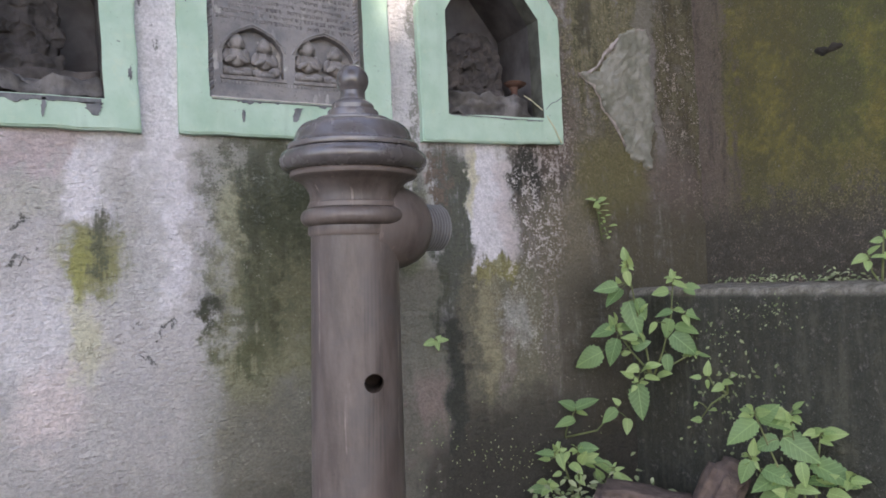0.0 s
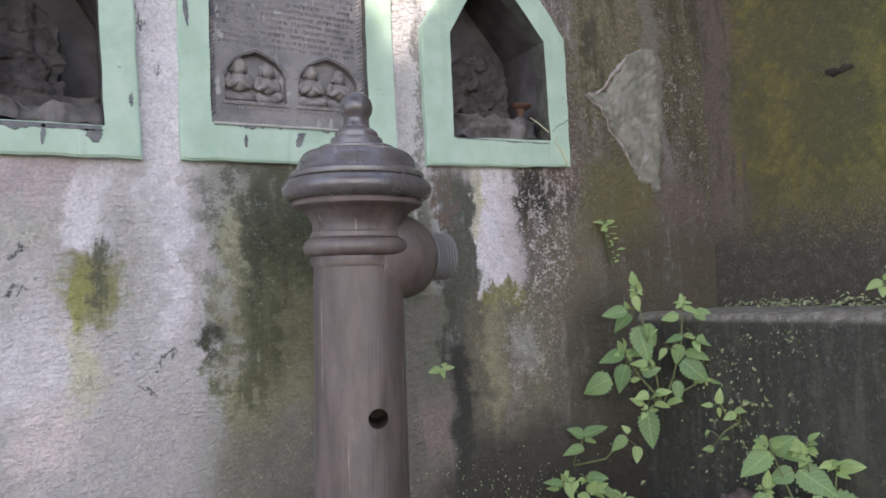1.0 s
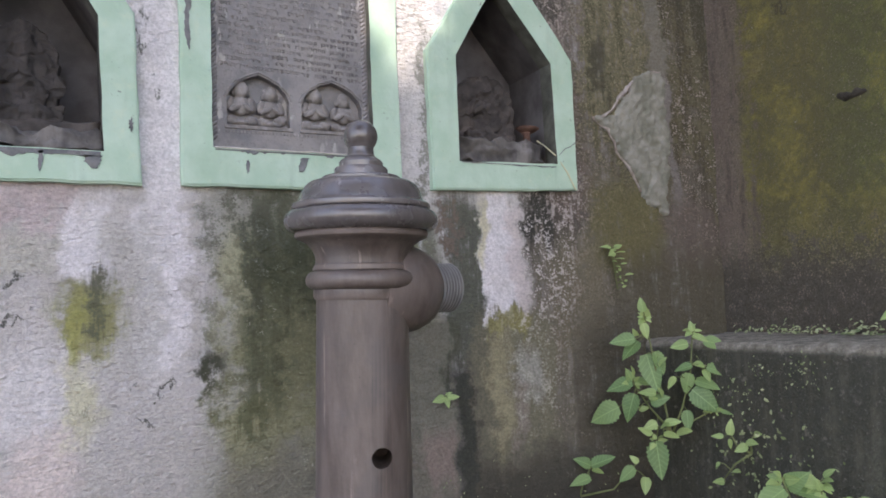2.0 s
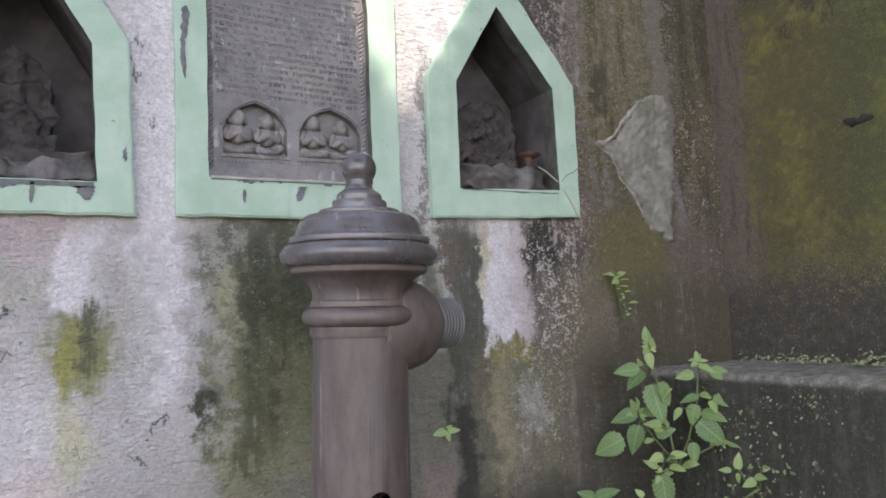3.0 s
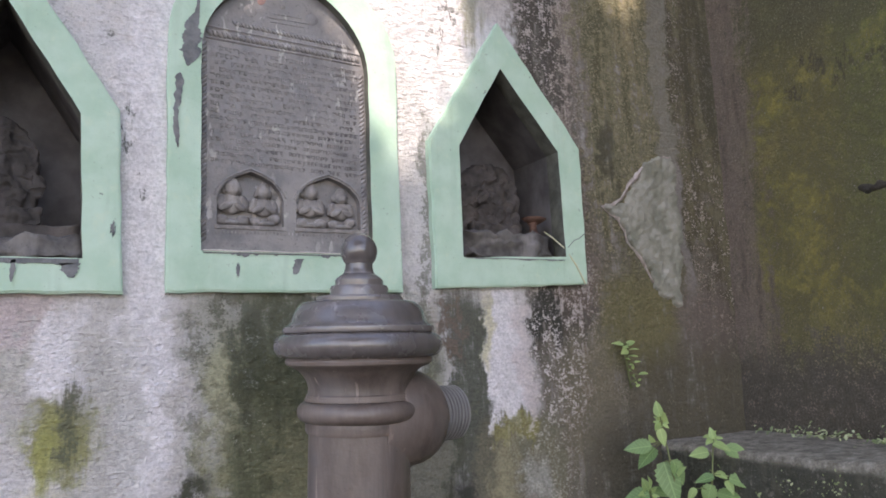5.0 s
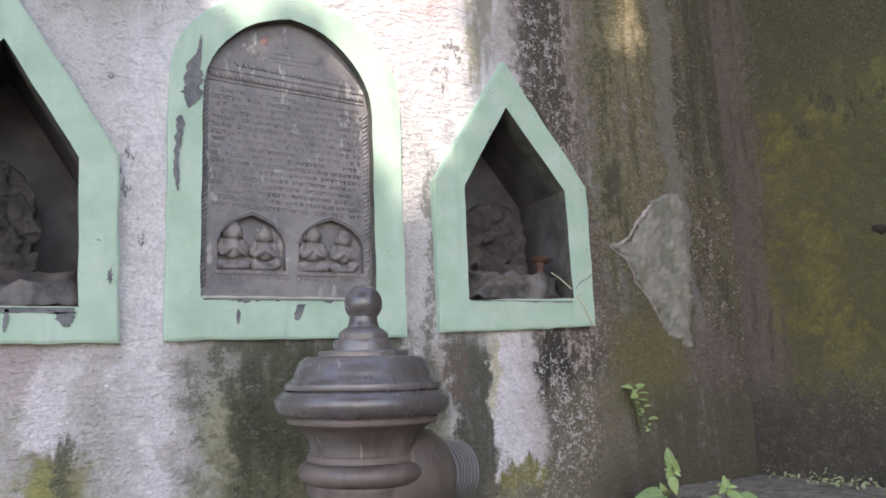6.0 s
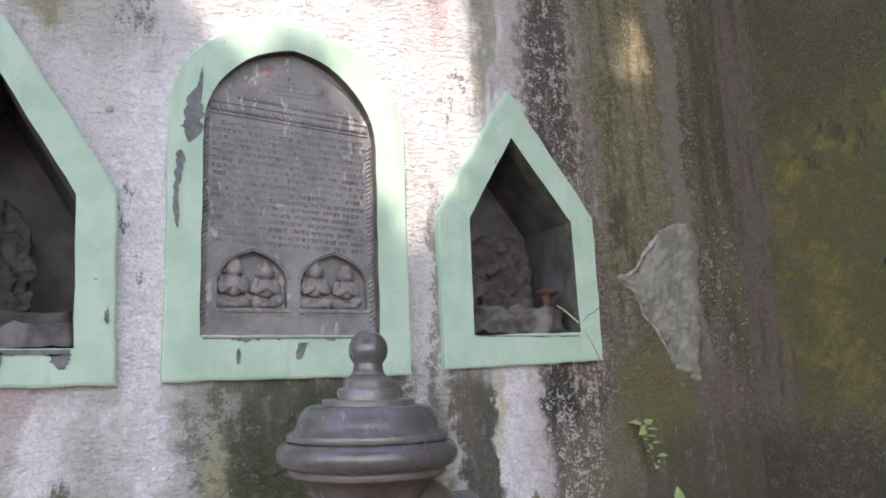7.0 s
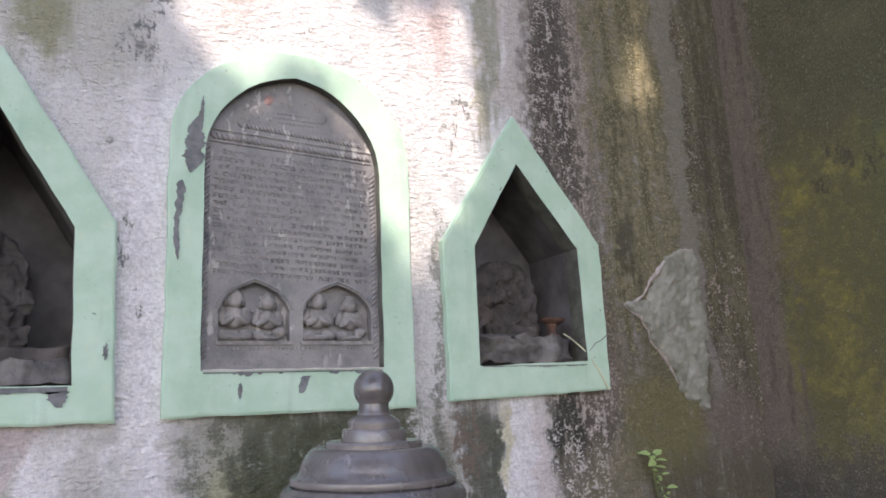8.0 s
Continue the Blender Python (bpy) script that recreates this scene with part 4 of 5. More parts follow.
ball(bm, (0.705, SLAB_Y, 1.492), (0.007, 0.0015, 0.010), Matrix.Rotation(0.5, 4, "Y"), 8)
under(part("red_powder_mark", bm, plain("red_powder", (0.27, 0.17, 0.165), (0.34, 0.21, 0.20)), None, "smear of faded red powder"), tablet)


# ---- inside the two open niches ----
def rough_stone(name, lo, hi, material, label, seed, size=0.010, cuts=12):
    bm = bmesh.new()
    box(bm, lo, hi)
    bmesh.ops.subdivide_edges(bm, edges=bm.edges[:], cuts=cuts, use_grid_fill=True)
    for v in bm.verts:
        v.co += noise.noise_vector(v.co * 25 + Vector((seed, 0, 0))) * size + noise.noise_vector(v.co * 70) * size * 0.5
        v.co.z = max(v.co.z, lo[2])
    return tagged(part(name, bm, material, None, "", True), label, "stone")


rough_stone("stone_block", (1.085, 1.528, 1.046), (1.305, 1.61, 1.097), ROCK, "rough grey stone block on the sill of a niche", 3.0, 0.016, 18)
rough_stone("stone_block", (0.21, 1.515, 1.028), (0.426, 1.56, 1.060), ROCK, "rough grey stone block with folds on a niche sill", 5.0, 0.016, 18)
rough_stone("stone_step", (0.21, 1.555, 1.028), (0.426, 1.66, 1.082), IDOL, "dark rough stone step at the back of a niche", 6.0, 0.006)


def idol(x, y, z, s, material, label, slab_w, slab_h):
    """A small dark carved stone of a seated shape before a rounded back slab, one plain mesh."""
    bm = bmesh.new()
    loop = arch(x - slab_w / 2, x + slab_w / 2, z, z + slab_h * 0.55, z + slab_h, 16)
    front = [bm.verts.new((p, y + 0.007, q)) for p, q in loop]
    bm.faces.new(front)
    bm.faces.new(rim(bm, front, y + 0.045))
    bmesh.ops.recalc_face_normals(bm, faces=bm.faces)
    figure(bm, x, y + 0.004, z + 0.02 * s, s, True)
    for k in (-1, 1):
        ball(bm, (x + k * 0.031 * s, y + 0.008, z + 0.043 * s), (0.007 * s, 0.006 * s, 0.010 * s), None, 10)
    box(bm, (x - 0.034 * s, y - 0.012, z), (x + 0.034 * s, y + 0.02, z + 0.020 * s))
    lumps = random.Random(int(x * 100))
    for _ in range(16):
        a = lumps.uniform(0.0, 3.14)
        r = lumps.uniform(0.2, 0.42)
        ball(bm, (x + slab_w * r * math.cos(a), y + 0.012, z + slab_h * (0.5 + r * math.sin(a))), (0.009, 0.007, 0.011), None, 8)
    for v in bm.verts:
        if v.co.y < y + 0.012 and v.co.z > z + 0.021 * s:
            v.co.y = y + 0.012 + (v.co.y - y - 0.012) * 0.55
        v.co += noise.noise_vector(v.co * 38) * 0.005 + noise.noise_vector(v.co * 100) * 0.004
    statue = fused(part("statue", bm, material, None, "", True), 0.0024)
    for v in statue.data.vertices:
        v.co += noise.noise_vector(v.co * 55) * 0.005 + noise.noise_vector(v.co * 140) * 0.003
    return tagged(statue, label, "statue")


idol(1.196, 1.585, 1.092, 1.70, IDOL, "small soot-dark carved stone figure in a niche", 0.150, 0.165)
idol(0.312, 1.600, 1.078, 1.75, IDOL_DIM, "dark carved stone figure seated on a stepped base in a niche", 0.115, 0.185)

lamp = thing("clay_lamp", "small burnt-orange clay lamp stand on the niche stone", "clay lamp", (1.272, 1.55, 1.097))
bm = bmesh.new()
lathe(bm, [(0, 0.0), (0.014, 0.0), (0.013, 0.004), (0.008, 0.010), (0.0075, 0.022), (0.012, 0.028)], (1.272, 1.55, 1.096), n=20)
under(part("stem", bm, CLAY, None, "", True), lamp)
bm = bmesh.new()
lathe(bm, [(0, 0.026), (0.010, 0.0265), (0.019, 0.032), (0.026, 0.0375), (0.024, 0.0385), (0.014, 0.033), (0, 0.032)], (1.272, 1.55, 1.096), Matrix.Rotation(0.08, 4, "Y"), 20)
under(part("bowl", bm, CLAY, None, "shallow flared lamp bowl", True), lamp)
bm = bmesh.new()
tube(bm, [(1.288, 1.535, 1.104), (1.300, 1.525, 1.092), (1.318, 1.507, 1.066), (1.338, 1.4985, 1.030), (1.357, 1.4985, 0.994)], 0.0011, 0.0016, 6)
tagged(part("straw", bm, STRAW), "dry pale straw hanging over the niche edge", "straw")

# ---- the bare patch and small blemishes of the wall ----
def inside(x, z, outline):
    hit = False
    for (ax, az), (bx, bz) in zip(outline, outline[1:] + outline[:1]):
        if (az > z) != (bz > z) and x < ax + (bx - ax) * (z - az) / (bz - az):
            hit = not hit
    return hit


PATCH = [(1.425, 1.158), (1.47, 1.135), (1.50, 1.085), (1.53, 1.05), (1.565, 0.99), (1.61, 0.95), (1.636, 0.95), (1.652, 1.05), (1.656, 1.17), (1.650, 1.285), (1.61, 1.283), (1.56, 1.262), (1.525, 1.225), (1.49, 1.18)]
bm = bmesh.new()
cells, made = 0.0035, {}
for i in range(72):
    for k in range(102):
        p = Vector((1.415 + (i + 0.5) * cells, 0, 0.94 + (k + 0.5) * cells))
        q = noise.noise_vector(p * 34) * 0.011 + noise.noise_vector(p * 110) * 0.006
        if inside(p.x + q.x, p.z + q.z, PATCH):
            corners = []
            for a, b in ((i, k), (i + 1, k), (i + 1, k + 1), (i, k + 1)):
                if (a, b) not in made:
                    v = Vector((1.415 + a * cells, WALL_Y - 0.007, 0.94 + b * cells))
                    v.y += 0.003 * noise.noise(v * 15) + 0.0032 * noise.fractal(v * 70, 0.6, 2.2, 5) + 0.006 * max(0.0, noise.noise(v * 33 + Vector((4, 0, 0))) - 0.25)
                    made[a, b] = bm.verts.new(v)
                corners.append(made[a, b])
            bm.faces.new(corners)
edge = [v for v in bm.verts if v.is_boundary]
for v in edge:
    v.co.y = WALL_Y + 0.003
bmesh.ops.recalc_face_normals(bm, faces=bm.faces)
ridge = bmesh.new()
tube(ridge, [(x + 0.002 * math.sin(40 * z), WALL_Y - 0.002, z) for x, z in ((1.645, 1.287), (1.60, 1.277), (1.555, 1.256), (1.52, 1.222), (1.486, 1.182), (1.432, 1.160), (1.472, 1.136), (1.500, 1.088), (1.528, 1.052), (1.560, 1.0))], 0.0045, 0.0025, 7)
bmesh.ops.subdivide_edges(ridge, edges=ridge.edges[:], cuts=3, use_grid_fill=True)
rough_up(ridge, 0.006, 45)
rough_up(ridge, 0.003, 150)
part("patch_rim", ridge, plain("pinkish_lime", (0.25, 0.21, 0.19), (0.46, 0.40, 0.375), 60.0), wall_north, "pale pinkish broken plaster rim", True)
part("bare_patch", bm, BARE, wall_north, "rough pale grey patch where the plaster has fallen off", True)

bm = bmesh.new()
for k in range(5):
    p = (CORNER_X + 0.002, 1.155 + 0.011 * k - 0.022, 1.150 + 0.003 * math.sin(2 * k))
    ball(bm, p, (0.010, 0.012, 0.007 + 0.003 * (k % 2)), None, 10)
rough_up(bm, 0.004, 60)
tagged(fused(part("masonry_stub", bm, SOIL, None, "", True), 0.003), "small dark broken stub in the mossy wall", "stub")


# ---- the iron post hydrant ----
hydrant = thing("hydrant_post", "old brown painted cast-iron water hydrant post with a domed cap", "hydrant", (0.7335, 1.189, 0))
AXIS = Matrix.Translation((0.7285, 1.214, 0)) @ Matrix.Rotation(radians(1.8), 4, "X") @ Matrix.Rotation(radians(0.75), 4, "Y")


def turned(name, profile, label="", n=56, material=IRON, wear=0.0004):
    bm = bmesh.new()
    lathe(bm, profile, n=n)
    bm.transform(AXIS)
    rough_up(bm, wear, 40)
    return under(part(name, bm, material, None, label, 34), hydrant)


def arc(cx, cz, r, a0, a1, n=10, flat=1.0):
    return [(max(0.0, cx + r * math.cos(radians(a))), cz + flat * r * math.sin(radians(a))) for a in (a0 + (a1 - a0) * k / n for k in range(n + 1))]


shaft = turned("shaft", [(0, -0.02), (0.0685, -0.02), (0.0675, 0.40), (0.0630, 0.770), (0.0635, 0.78), (0, 0.78)], n=72)
cutter = bmesh.new()
lathe(cutter, [(0, 0), (0.0135, 0), (0.0135, 0.12), (0, 0.12)], n=28)
cutter.transform(Matrix.Translation((0.7235, 1.10, 0.5635)) @ Matrix.Rotation(radians(-21), 4, "Z") @ Matrix.Rotation(radians(-90), 4, "X"))
cut_ob = part("cutter", cutter, DARK)
mod = shaft.modifiers.new("hole", "BOOLEAN")
mod.operation, mod.object, mod.solver, mod.material_mode = "DIFFERENCE", cut_ob, "EXACT", "TRANSFER"
bpy.context.view_layer.update()
solid = bpy.data.meshes.new_from_object(shaft.evaluated_get(bpy.context.evaluated_depsgraph_get()))
shaft.modifiers.clear()
shaft.data = solid
bpy.data.objects.remove(cut_ob)
turned("collar", [(0, 0.772), (0.0650, 0.772), (0.0670, 0.776), (0.0670, 0.784)] + arc(0.0645, 0.7985, 0.0130, -80, 80) + [(0.0680, 0.8120), (0.0680, 0.8150), (0, 0.8150)])
turned("neck", [(0, 0.814), (0.0665, 0.814), (0.0665, 0.8185), (0.0645, 0.8205), (0.0640, 0.8270), (0.0655, 0.8340), (0.0695, 0.8415), (0.0755, 0.8480), (0.0825, 0.8525), (0.0885, 0.8545), (0.0915, 0.8570), (0.0925, 0.8605), (0.0910, 0.8640), (0, 0.864)])
turned("cap", [(0, 0.860), (0.086, 0.860), (0.0885, 0.8630)] + arc(0.0915, 0.8795, 0.0153, -95, 70, 18) + [(0.0935, 0.8940), (0.0925, 0.8948), (0.0955, 0.8956), (0.0962, 0.8985), (0.0955, 0.9022), (0.0925, 0.9040), (0.0885, 0.9062), (0.0860, 0.9095), (0.0848, 0.9140), (0.0828, 0.9200), (0.0795, 0.9255), (0.0750, 0.9305), (0.0710, 0.9332), (0.0680, 0.9342), (0, 0.9342)], "domed dark iron cap with a worn rounded rim", material=CAP_IRON)
turned("cap_disc", [(0, 0.933), (0.0560, 0.933), (0.0560, 0.9385), (0.0540, 0.9410), (0, 0.9410)], material=CAP_IRON)
turned("cap_step", [(0, 0.940), (0.0372, 0.940), (0.0372, 0.9515), (0.0352, 0.9545), (0, 0.9545)], material=CAP_IRON)
turned("nut", [(0, 0.953), (0.0308, 0.953), (0.0308, 0.9615), (0.0285, 0.9645), (0.0230, 0.9685), (0.0205, 0.970), (0, 0.970)], n=28, material=CAP_IRON)
turned("finial", [(0.0, 0.968), (0.0210, 0.9690), (0.0188, 0.9735), (0.0177, 0.979), (0.0175, 0.984)] + arc(0, 0.9990, 0.0237, -42, 88, 16) + [(0, 1.0227)], "worn dark ball finial", material=CAP_IRON)
SIDE = Matrix.Rotation(radians(90), 4, "Y")


def outlet(name, profile, label="", n=40, material=IRON):
    bm = bmesh.new()
    lathe(bm, profile, (0.739, 1.183, 0.784), Matrix.Rotation(radians(11), 4, "Z") @ SIDE, n)
    rough_up(bm, 0.0008, 40)
    return under(part(name, bm, material, None, label, 34), hydrant)


outlet("outlet_boss", [(0, 0.0), (0.0615, 0.0), (0.0635, 0.040), (0.0635, 0.060), (0.0615, 0.076), (0.0570, 0.090), (0.0505, 0.100), (0.0430, 0.107), (0.0370, 0.110), (0, 0.110)], "bulging side outlet cast onto the post")
thread = [(0, 0.105), (0.0335, 0.105), (0.0335, 0.112)]
for k in range(7):
    thread += [(0.0365, 0.1145 + 0.0055 * k), (0.0365, 0.1165 + 0.0055 * k), (0.0340, 0.1180 + 0.0055 * k), (0.0340, 0.1190 + 0.0055 * k)]
outlet("threaded_outlet", thread + [(0.031, 0.154), (0.031, 0.118), (0, 0.118)], "bare grey iron hose thread", 40, STEEL)

# ---- bricks and soil in the corner ----
bm = bmesh.new()
bmesh.ops.create_grid(bm, x_segments=40, y_segments=40, size=0.5)
for v in bm.verts:
    d = math.hypot(v.co.x * 0.9, v.co.y * 0.9)
    v.co.z = 0.24 * max(0.0, 1 - (d / 0.5) ** 2) - 0.02 + 0.02 * noise.noise(v.co * 14) + 0.01 * noise.noise(v.co * 40)
    v.co += Vector((1.33, 1.33, 0))
tagged(part("soil_heap", bm, SOIL, None, "", True), "heap of dark damp soil and rubble in the corner", "soil heap", kind="stuff")


def brick(at, size, turn, label, seed):
    bm = bmesh.new()
    box(bm, [-v / 2 for v in size], [v / 2 for v in size])
    bmesh.ops.bevel(bm, geom=bm.edges[:], offset=0.018, segments=3, affect="EDGES")
    bmesh.ops.subdivide_edges(bm, edges=bm.edges[:], cuts=3, use_grid_fill=True)
    for v in bm.verts:
        v.co += noise.noise_vector(v.co * 18 + Vector((seed, 0, 0))) * 0.008 + noise.noise_vector(v.co * 70) * 0.002
    ob = part("brick", bm, BRICK, None, "", True)
    ob.matrix_basis = pose(*at, *turn)
    return tagged(ob, label, "brick", "loose bricks in the corner")


brick((1.335, 1.265, 0.246), (0.20, 0.11, 0.085), (6, 10, -40), "broken worn reddish brick lying on the soil heap", 1.0)
brick((1.245, 1.305, 0.225), (0.13, 0.10, 0.08), (4, -8, -20), "half brick lying on the soil heap", 4.0)
brick((1.435, 1.19, 0.265), (0.075, 0.06, 0.17), (12, 24, -30), "broken brick standing aslant against the ledge", 7.0)


# ---- plants ----
def leaf_mesh(name, width, droop, fold, teeth, material):
    """One ovate toothed leaf, a unit long, along y."""
    bm = bmesh.new()
    n = 18
    left, mid, right = [], [], []
    for k in range(n + 1):
        t = k / n
        w = width / 2 * (math.sin(math.pi * t ** 0.70) ** 0.72 if 0 < t < 1 else 0.0) * (1 - 0.22 * t)
        w *= 1 + (teeth if k % 2 else -teeth) * (0 < k < n)
        z = -droop * t * t
        mid.append(bm.verts.new((0, t, z)))
        if 0 < k < n:
            back = -0.035 if k % 2 else 0.0
            left.append(bm.verts.new((-w, t + back, z + fold * w - 0.02 * math.sin(5 * t))))
            right.append(bm.verts.new((w, t + back, z + fold * w + 0.02 * math.sin(6 * t))))
    for row, flip in ((left, False), (right, True)):
        full = [mid[0]] + row + [mid[-1]]
        for k in range(n):
            face = [mid[k], mid[k + 1], full[k + 1], full[k]]
            face = [v for i, v in enumerate(face) if v not in face[:i]]
            bm.faces.new(face if flip else face[::-1])
    bmesh.ops.recalc_face_normals(bm, faces=bm.faces)
    mesh = bpy.data.meshes.new(name)
    for f in bm.faces:
        f.smooth = True
    bm.to_mesh(mesh)
    bm.free()
    mesh.materials.append(material)
    return mesh


LEAVES = [leaf_mesh("leaf", 0.66, 0.16, 0.25, 0.075, LEAF), leaf_mesh("leaf", 0.60, 0.05, 0.35, 0.085, LEAF), leaf_mesh("leaf", 0.74, 0.26, 0.15, 0.075, LEAF)]
YOUNG = [leaf_mesh("leaf", 0.68, 0.12, 0.30, 0.05, PALE), leaf_mesh("leaf", 0.60, 0.20, 0.2, 0.05, PALE)]
leaf_rng = random.Random(12)


def herb(name, label, at, across, stems, leaves, grow=1.0, more=0):
    """A herb. across: the plan direction in which it spreads. stems: lists of (a, b) along it and up; leaves: base (a, b) and tip (a, b)."""
    root = thing(name, label, "plant", at)
    o, r = Vector(at), Vector((*across, 0)).normalized()
    out = Vector((-r.y, r.x, 0)) if (Vector((-r.y, r.x, 0)).dot(Vector((-0.7, -0.7, 0))) > 0) else Vector((r.y, -r.x, 0))
    spots = []
    for stem in stems:
        pts = [o + r * a + Vector((0, 0, b)) + out * (0.012 * math.sin(7 * b) + 0.004) for a, b in stem]
        bm = bmesh.new()
        tube(bm, pts, 0.0026, 0.0014, 6)
        under(part("stem", bm, STEM, None, "", True), root)
        for p, q in zip(pts, pts[1:]):
            spots += [p.lerp(q, k / 5) for k in range(6)]
    leaves = list(leaves)
    for _ in range(more):
        p = leaf_rng.choice(spots) - o
        way, size = leaf_rng.uniform(-0.6, 3.7), leaf_rng.uniform(0.018, 0.042)
        a, b = p.dot(r) + 0.012 * math.cos(way), p.z + 0.012 * math.sin(way)
        leaves.append((a, b, a + size * math.cos(way), b + size * 0.7 * math.sin(way)))
    for stem in stems if grow and more else []:
        a, b = stem[-1]
        for k in range(6):
            way, size = math.pi / 2 + 0.95 * (k - 2.5) + leaf_rng.uniform(-0.3, 0.3), leaf_rng.uniform(0.011, 0.022)
            leaves.append((a + 0.004 * math.cos(way), b + 0.004 * math.sin(way), a + size * math.cos(way), b + size * 0.8 * math.sin(way)))
    for a0, b0, a1, b1 in leaves:
        d = out * leaf_rng.uniform(0.0, 0.028)
        base = o + r * a0 + Vector((0, 0, b0)) + d
        tip = o + r * a1 + Vector((0, 0, b1)) + d + out * leaf_rng.uniform(-0.005, 0.02)
        near = min(spots, key=lambda s: (s - base).length)
        bm = bmesh.new()
        tube(bm, [near, near.lerp(base, 0.5) + Vector((0, 0, 0.003)), base], 0.0012, 0.0009, 5)
        under(part("leaf_stalk", bm, STEM), root)
        size = (tip - base).length
        y = (tip - base).normalized()
        face = (out + Vector((0, 0, leaf_rng.uniform(0.1, 1.6))) + r * leaf_rng.uniform(-0.4, 0.4)).normalized()
        z = (face - y * face.dot(y)).normalized()
        m = Matrix((y.cross(z), y, z)).transposed().to_4x4()
        mesh = leaf_rng.choice(YOUNG if size < 0.034 else LEAVES)
        leaf = new("leaf", mesh)
        leaf.parent = root
        leaf.matrix_parent_inverse = root.matrix_basis.inverted()
        leaf.matrix_basis = Matrix.Translation(base) @ m @ Matrix.Scale(size * 1.12 * grow, 4)
    return root


tall = [(-0.058, 0.228, -0.057, 0.257), (-0.062, 0.224, -0.056, 0.195), (-0.08, 0.192, -0.128, 0.186), (-0.074, 0.186, -0.106, 0.156), (-0.075, 0.198, -0.083, 0.211), (-0.06, 0.159, -0.042, 0.089), (-0.043, 0.164, -0.028, 0.121), (-0.091, 0.102, -0.14, 0.091), (-0.092, 0.104, -0.101, 0.129), (-0.091, 0.102, -0.05, 0.103), (-0.088, 0.08, -0.107, 0.029), (-0.121, 0.052, -0.178, 0.026), (-0.057, 0.061, -0.025, 0.072), (-0.047, 0.02, -0.072, 0.01)]
tall_side = [(0.035, 0.203, 0.03, 0.223), (0.033, 0.195, 0.059, 0.186), (0.055, 0.184, 0.093, 0.175), (0.024, 0.178, -0.009, 0.173), (0.029, 0.135, -0.004, 0.126), (0.033, 0.139, 0.05, 0.134), (0.056, 0.13, 0.1, 0.117), (0.052, 0.126, 0.06, 0.108), (0.023, 0.119, 0.011, 0.083), (-0.005, 0.112, -0.022, 0.092), (0.025, 0.087, 0.07, 0.05), (0.013, 0.043, 0.014, 0.005), (-0.032, 0.02, -0.004, 0.027), (-0.082, 0.045, -0.062, 0.049), (-0.051, -0.018, -0.045, -0.087)]
herb("nettle", "tall bright green nettle with toothed leaves growing in the wall corner", (1.50, 1.38, 0.48), (0.723, -0.691),
     [[(-0.02, -0.01), (-0.03, 0.06), (-0.045, 0.14), (-0.058, 0.235)], [(-0.02, -0.01), (0.005, 0.05), (0.025, 0.12), (0.034, 0.205)], [(-0.02, 0.0), (-0.06, 0.05), (-0.09, 0.10)], [(-0.02, 0.0), (-0.045, 0.01), (-0.051, -0.018)], [(-0.02, -0.01), (0.02, 0.02), (0.066, 0.045)]],
     tall + tall_side, 1.0, 16)
herb("nettle", "small nettle seedling with a few leaves against the dark wall", (1.42, 1.46, 0.36), (0.768, -0.641),
     [[(-0.10, -0.015), (-0.09, 0.02), (-0.074, 0.045)], [(-0.10, -0.015), (-0.03, 0.0), (0.02, 0.055)]],
     [(-0.074, 0.051, -0.102, 0.068), (-0.074, 0.049, -0.028, 0.067), (-0.072, 0.041, -0.05, 0.037), (-0.075, 0.027, -0.115, 0.015), (0.015, 0.048, -0.016, 0.024), (0.022, 0.059, 0.008, 0.073), (0.036, 0.026, 0.034, -0.002)])
herb("nettle", "low spreading nettle among broken bricks", (1.36, 1.42, 0.24), (0.776, -0.631),
     [[(-0.05, -0.06), (-0.075, 0.05), (-0.09, 0.095)], [(-0.05, -0.06), (-0.05, 0.06), (-0.05, 0.10)], [(-0.05, -0.06), (0.0, 0.02), (0.02, 0.055)], [(-0.05, -0.06), (-0.09, 0.0), (-0.115, 0.024)]],
     [(-0.092, 0.093, -0.091, 0.113), (-0.089, 0.089, -0.08, 0.061), (-0.107, 0.077, -0.131, 0.081), (-0.069, 0.093, -0.077, 0.077), (-0.066, 0.069, -0.043, 0.057), (-0.046, 0.079, -0.017, 0.075), (-0.049, 0.101, -0.013, 0.108), (-0.056, 0.042, -0.041, 0.026), (-0.112, 0.022, -0.128, 0.006), (-0.116, 0.026, -0.096, 0.014), (-0.004, 0.069, 0.024, 0.05), (0.022, 0.042, 0.052, 0.038), (0.028, 0.052, 0.042, 0.058)], 1.0, 14)
